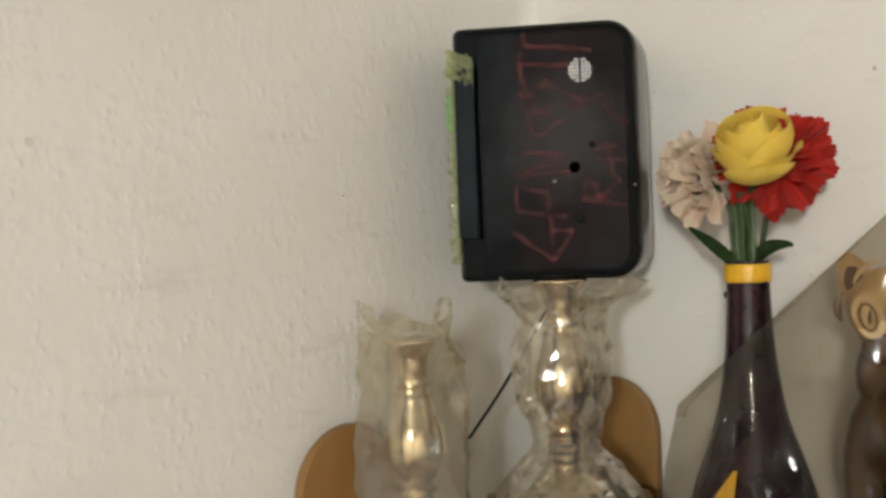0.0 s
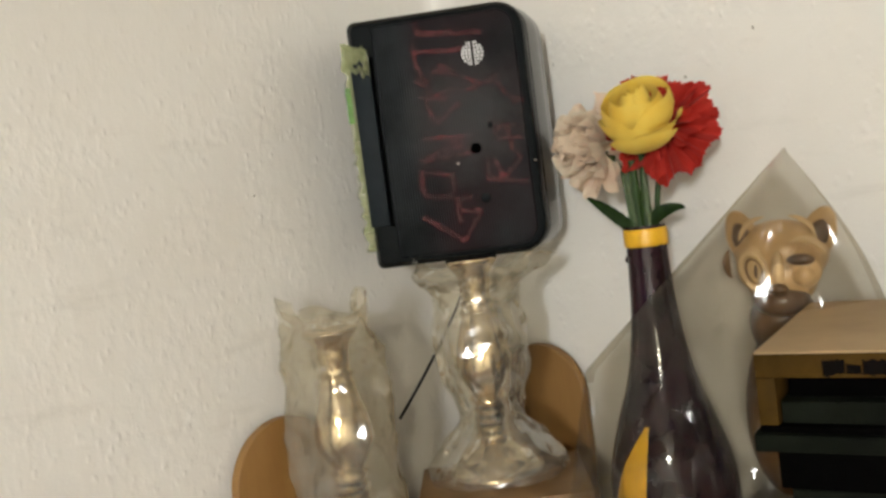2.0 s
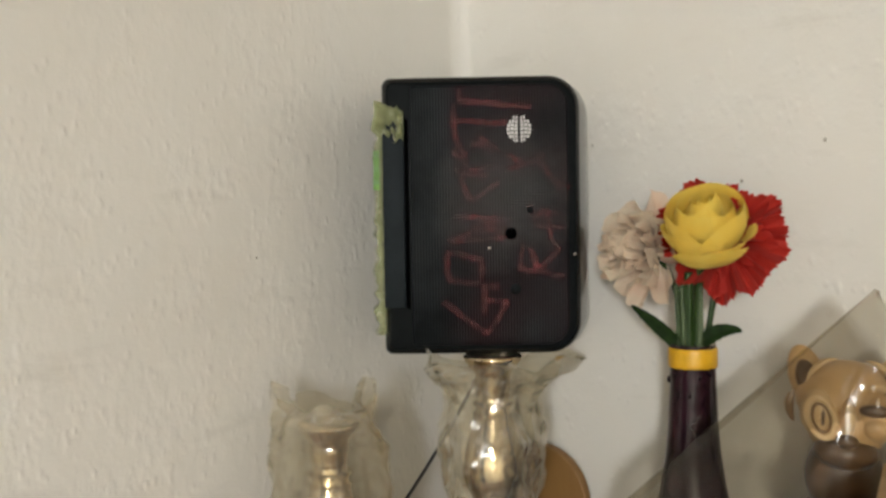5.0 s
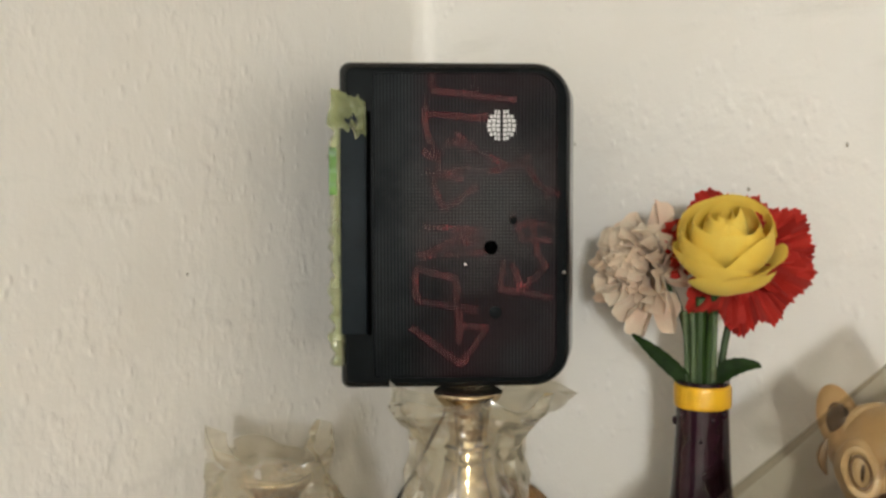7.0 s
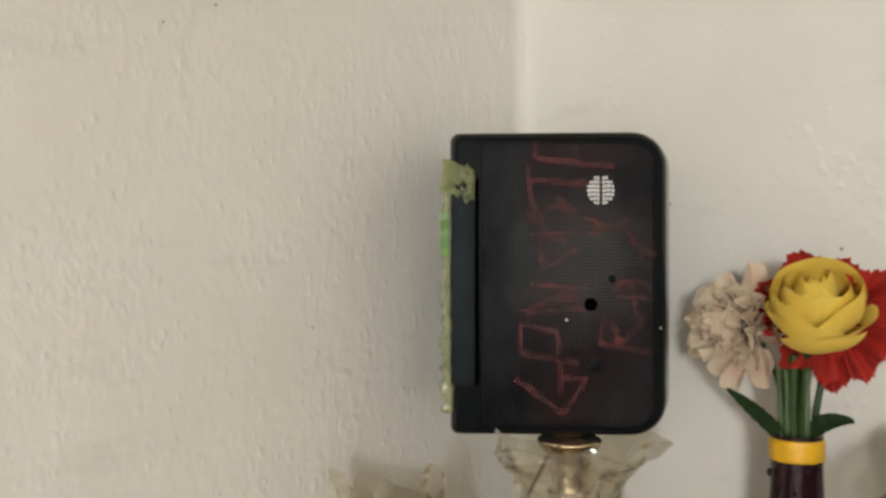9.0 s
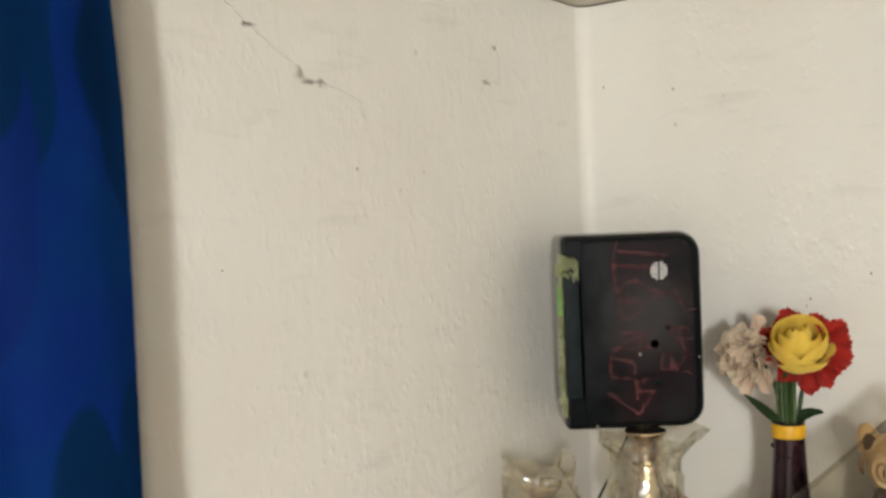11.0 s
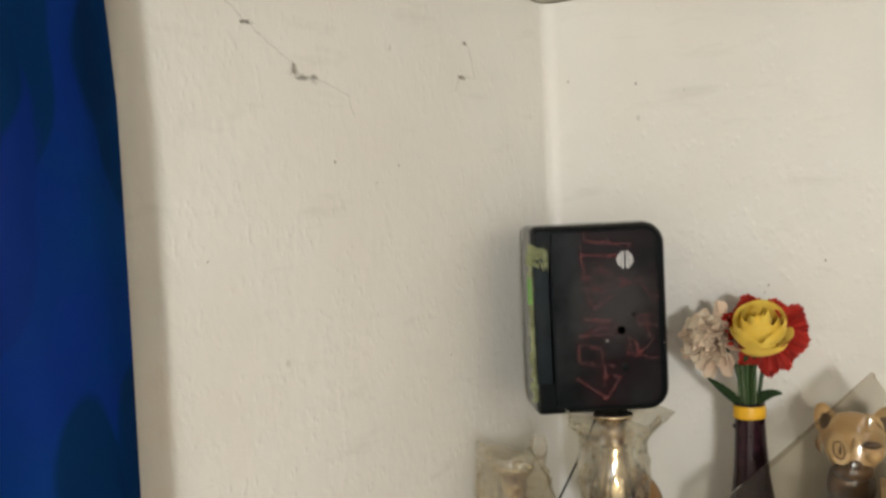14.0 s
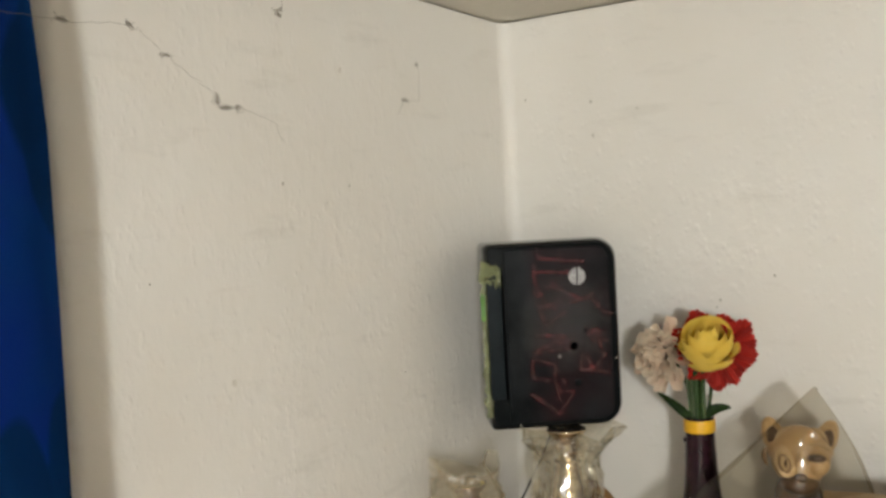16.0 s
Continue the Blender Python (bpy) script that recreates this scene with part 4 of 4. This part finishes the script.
def cellophane():
    """A clear bag with one corner pulled up to a point, over the figurine and before the vase."""
    A, L, R = Vector((0.351, -0.114, 0.049)), Vector((0.2255, -0.157, -0.076)), Vector((0.400, -0.094, -0.075))
    BL, BR = Vector((0.1950, -0.205, -0.285)), Vector((0.385, -0.115, -0.285))
    front = Vector((0.45, -0.89, 0.0))
    folds = [((0.50, 0.30), (0.47, 0.52), 0.0030), ((0.72, 0.20), (0.80, 0.42), 0.0030), ((0.30, 0.52), (0.42, 0.70), 0.0028), ((0.10, 0.50), (0.22, 0.75), 0.0034),
             ((0.42, 0.60), (0.20, 0.68), 0.0026), ((0.30, 0.72), (0.52, 0.80), 0.0032), ((0.55, 0.55), (0.62, 0.90), 0.0026), ((0.60, 0.10), (0.50, 0.24), 0.0016), ((0.85, 0.42), (0.80, 0.75), 0.0028)]

    def where(u, v):
        if v < 0.4:
            t = v / 0.4
            left, right = A.lerp(L, t), A.lerp(R, t) + Vector((0.0085, 0.002, 0.0)) * math.sin(math.pi * t)
        else:
            t = (v - 0.4) / 0.6
            left, right = L.lerp(BL, t), R.lerp(BR, t)
        p = left.lerp(right, u)
        puff = math.sin(math.pi * u) * math.sin(math.pi * min(1, v * 1.1 + 0.05)) ** 0.7
        q = Vector((u * 4, v * 5, 2.0))
        wr = 0.006 * noise.noise(q * 1.2) + (0.003 + 0.006 * max(0, v - 0.4)) * noise.noise(q * 2.9)
        ridge = max(0, 1 - abs(noise.noise(q * 1.5 + Vector((3, 7, 1)))) * 7) + 0.7 * max(0, 1 - abs(noise.noise(q * 2.6 + Vector((9, 2, 4)))) * 8)
        wr += 0.0045 * max(0, min(1, (v - 0.38) * 4)) * ridge
        # long sharp pulls in the film
        for (ua, va), (ub, vb), high in folds:
            t = max(0, min(1, ((u - ua) * (ub - ua) + (v - va) * (vb - va)) / ((ub - ua) ** 2 + (vb - va) ** 2)))
            off = math.hypot((u - ua - (ub - ua) * t) * 0.18, (v - va - (vb - va) * t) * 0.30)
            wr += high * math.exp(-(off / 0.0045) ** 2) * math.sin(math.pi * (0.1 + 0.8 * t))
        if u in (0.0, 1.0):
            wr *= 0.3
        return p + front * (0.030 * puff + wr * (0.3 + min(1, v * 2)))

    top = empty("cellophane_bag", pose(0.30, -0.15, Z_SHELF), "clear grey cellophane bag with a pointed top over the figurine", "plastic bag")
    inv = top.matrix_world.inverted()
    def hem(side):
        # the doubled film along one slanting edge
        return lambda u, v: where(abs(side - 0.035 * u), 0.02 + 0.40 * v) + front * 0.0009

    def behind(u, v):
        # the other side of the bag, slack behind the figurine
        p = where(u, v)
        return p - front * (0.082 * math.sin(math.pi * u) ** 0.6 * min(1, v * 2.2) + 0.0012)

    for name, fn, nu, nv in (("front_sheet", where, 60, 54), ("back_sheet", behind, 36, 50), ("edge_seam", hem(0.0), 3, 40), ("edge_seam", hem(1.0), 3, 40)):
        bm = grid(nu, nv, fn)
        bmesh.ops.transform(bm, matrix=inv, verts=bm.verts[:])
        if name != "edge_seam":
            crease(bm, 4.0, 0.0009, 0.21)
        part(name, bm, CELLO, top, smooth=name == "edge_seam")


cellophane()


# ---- the stack of books beside the vase ----
def book(at, w, d, h, cover, spine, label):
    """A book lying flat, its spine towards the front; the place is its front lower corner."""
    top = empty("book", at, label, "book", "stack of books")
    t = min(0.0028, h * 0.22)
    part("cover", box(0, w, 0, d, h - t, h, 0.0008), cover, top)
    part("cover", box(0, w, 0, d, 0, t, 0.0008), cover, top)
    part("spine", box(0, w, -0.0006, t, 0.0002, h - 0.0002, 0.0009), spine, top)
    part("pages", box(0.004, w - 0.004, t, d - 0.004, t, h - t), PAPER, top, "yellowed page block", smooth=False)
    return top


def slipcase(at, w, d, h):
    """A cardboard case lying on its side, open at the front, with two books pushed into it."""
    top = empty("slipcase", at, "tan cardboard slipcase with dark print, lying open on the books", "slipcase")
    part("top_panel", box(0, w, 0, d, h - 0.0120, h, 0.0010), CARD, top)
    # front and sides far darker than the top: their colours hold the shade
    edge = part("front_edge", box(0.0004, w - 0.0004, -0.0007, 0.0005, h - 0.0117, h - 0.0008, 0.0003), MUSTARD_SHADED, top, "mustard front edge, shaded in its colour, with dark print")
    part("side_panel", box(0, 0.0085, 0.0004, d, 0.0032, h - 0.0122, 0.0008), MUSTARD_SHADED, top)
    part("side_panel", box(w - 0.0085, w, 0.0004, d, 0.0032, h - 0.0122, 0.0008), CARD_SHADED, top)
    # underside coloured black in place of the shade there
    part("bottom_panel", box(0, w, 0.0004, d, 0, 0.0030, 0.0006), BOOK_BLACK, top, "black underside, shade in its colour")
    part("back_panel", box(0.0087, w - 0.0087, d - 0.003, d, 0.0032, h - 0.0122), CARD_SHADED, top)
    rnd = random.Random(2)
    x = 0.030
    while x < 0.20:
        wide = rnd.choice((0.004, 0.006, 0.009, 0.012))
        lo, hi = h - 0.0105 + rnd.uniform(-0.0008, 0.0014), h - 0.0032 - rnd.uniform(0, 0.0030)
        n = 9
        rim = [(x + wide * i / n, lo + rnd.uniform(-0.0006, 0.0006)) for i in range(n + 1)] + [(x + wide * (n - i) / n, hi + rnd.uniform(-0.0008, 0.0007)) for i in range(n + 1)]
        part("print_bar", slab(rim, -0.0011, -0.0006), INK, edge, smooth=False)
        x += wide + rnd.choice((-0.0012, -0.0006, 0.0006))


C10, S10 = math.cos(radians(9.5)), math.sin(radians(9.5))


def stack_pose(x, y, z, turn=0.0):
    return pose(0.377 + C10 * x - S10 * y, -0.2445 + S10 * x + C10 * y, z, 0, 0, 9.5 + turn)


CASE = 0.0375
z = -0.043 - CASE
slipcase(stack_pose(0, 0, z), 0.215, 0.140, CASE)
book(stack_pose(0.0125, 0.010, z + 0.0145), 0.190, 0.120, 0.0100, BOOK_BLACK, BOOK_BLACK, "black clothbound book pushed into the slipcase")
book(stack_pose(0.0095, 0.004, z + 0.0034, 0.2), 0.190, 0.125, 0.0105, BOOK_GREEN, BOOK_GREEN, "dark green clothbound book pushed into the slipcase")
stack = [(0.0085, -0.003, BOOK_GREEN, BOOK_GREEN, "thin dark green book lying under the slipcase"),
         (0.018, 0.006, BOOK_BLACK, BOOK_BLACK, "thick black book lying in the stack"),
         (0.014, 0.010, BOOK_BLACK, BOOK_GREEN, "black and green book lying in the stack"),
         (0.030, 0.004, BOOK_BLACK, BOOK_BLACK, "thick black book lying in the stack"),
         (0.040, 0.008, BOOK_BLACK, BOOK_BLACK, "thick black book low in the stack"),
         (0.045, 0.003, BOOK_GREEN, BOOK_BLACK, "thick dark book low in the stack")]
rest = z - Z_SHELF - sum(b[0] for b in stack) - 0.0004 * (len(stack) + 1)
stack.append((rest, 0.006, BOOK_BLACK, BOOK_BLACK, "thick black book at the foot of the stack"))
for i, (h, inset, cov, spi, label) in enumerate(stack):
    z -= h + 0.0004
    book(stack_pose(inset, inset * 0.5, z, (0.4, -0.3, 0.8, 0, -0.5, 0.3, 0)[i]), 0.215, 0.138 - abs(inset) * 0.5, h, cov, spi, label)


# ---- small chips and scuffs on the plaster ----
def scuff(wall, place, across, size, seed):
    """A flat ragged fleck lying on the wall."""
    rnd = random.Random(seed)
    bm = bmesh.new()
    ring = []
    for i in range(14):
        a = 2 * math.pi * i / 14
        r = size * rnd.uniform(0.45, 1.0)
        u, v = r * math.cos(a) * 0.7, r * math.sin(a)
        ring.append(bm.verts.new(Vector(place) + Vector(across) * u + Vector((0, 0, v))))
    bm.faces.new(ring)
    part("scuff", bm, SCUFF if size < 0.003 else SMUDGE, wall, smooth=False)


west, north = bpy.data.objects["wall_west"], bpy.data.objects["wall_north"]
for i, (y, zz, size) in enumerate([(-0.384, 0.246, 0.0022), (-0.297, 0.244, 0.0015), (-0.330, 0.229, 0.0012), (-0.524, 0.176, 0.0013), (-0.450, 0.094, 0.0050), (-0.302, 0.346, 0.0034), (-0.227, 0.065, 0.0014)]):
    scuff(west, (0.0006, y, zz), (0, 1, 0), size, i)
for i, (x, zz, size) in enumerate([(0.240, 0.111, 0.0020), (0.295, 0.136, 0.0018), (0.125, 0.142, 0.0016), (0.107, 0.329, 0.0024), (0.027, 0.340, 0.0022), (0.160, 0.317, 0.0014), (0.108, 0.292, 0.0036), (0.236, 0.104, 0.0016)]):
    scuff(north, (x, -0.0006, zz), (1, 0, 0), size, 40 + i)


# ---- dusty cobwebs hanging near the ceiling ----
def cobweb(points, seed, label, tufts):
    rnd = random.Random(seed)
    bm = bmesh.new()
    pts = [Vector(p) for p in points]
    fine = []
    for a, b in zip(pts, pts[1:]):
        for i in range(6):
            t = i / 6
            fine.append(a.lerp(b, t) + Vector((rnd.uniform(-1, 1), rnd.uniform(-1, 1), rnd.uniform(-1, 1))) * 0.0008)
    fine.append(pts[-1])

    def strand(line, r):
        me = bpy.data.meshes.new("strand")
        t = tube(line, r, 5, 0.7)
        t.to_mesh(me)
        t.free()
        bm.from_mesh(me)
        bpy.data.meshes.remove(me)

    strand(fine, 0.00012)
    for k in tufts:
        c = fine[min(int(k * len(fine)), len(fine) - 2)]
        d = (fine[min(int(k * len(fine)) + 1, len(fine) - 1)] - c).normalized()
        for _ in range(15):
            o = Vector((rnd.gauss(0, 1), rnd.gauss(0, 1), rnd.gauss(0, 1))) * 0.0009
            q = Vector((rnd.gauss(0, 1), rnd.gauss(0, 1), rnd.gauss(0, 1))) * 0.0010
            strand([c + o - d * rnd.uniform(0.0, 0.005), c + o * 0.4 + q, c + q - o * 0.5 + d * rnd.uniform(0.0, 0.004)], 0.00013)
    return tagged(part("cobweb", bm, DUST), label, "cobweb", "cobwebs under the ceiling")


cobweb([(0.16, -0.840, Z_CEIL), (0.16, -0.790, 0.345), (0.16, -0.730, 0.3072), (0.16, -0.693, 0.3077), (0.16, -0.663, 0.3103), (0.16, -0.650, 0.3087), (0.16, -0.639, 0.3006), (0.16, -0.6255, 0.2924), (0.16, -0.609, 0.2839), (0.16, -0.602, 0.2757), (0.16, -0.588, 0.2757), (0.155, -0.555, 0.2709), (0.15, -0.544, 0.2600)],
       5, "long dusty grey cobweb thread sagging near the window", (0.25, 0.37, 0.52, 0.72, 0.77, 0.82))
cobweb([(0.10, -0.356, 0.2948), (0.10, -0.348, 0.3042), (0.10, -0.328, 0.3066), (0.05, -0.25, 0.345), (0.0, -0.18, 0.37)], 8, "short dusty cobweb wisp hanging before the wall", (0.3, 0.85))
cobweb([(0.10, -0.4885, 0.3512), (0.10, -0.4825, 0.3577), (0.08, -0.47, 0.40), (0.06, -0.46, Z_CEIL)], 12, "dusty cobweb wisp hanging from the ceiling", (0.05, 0.2))
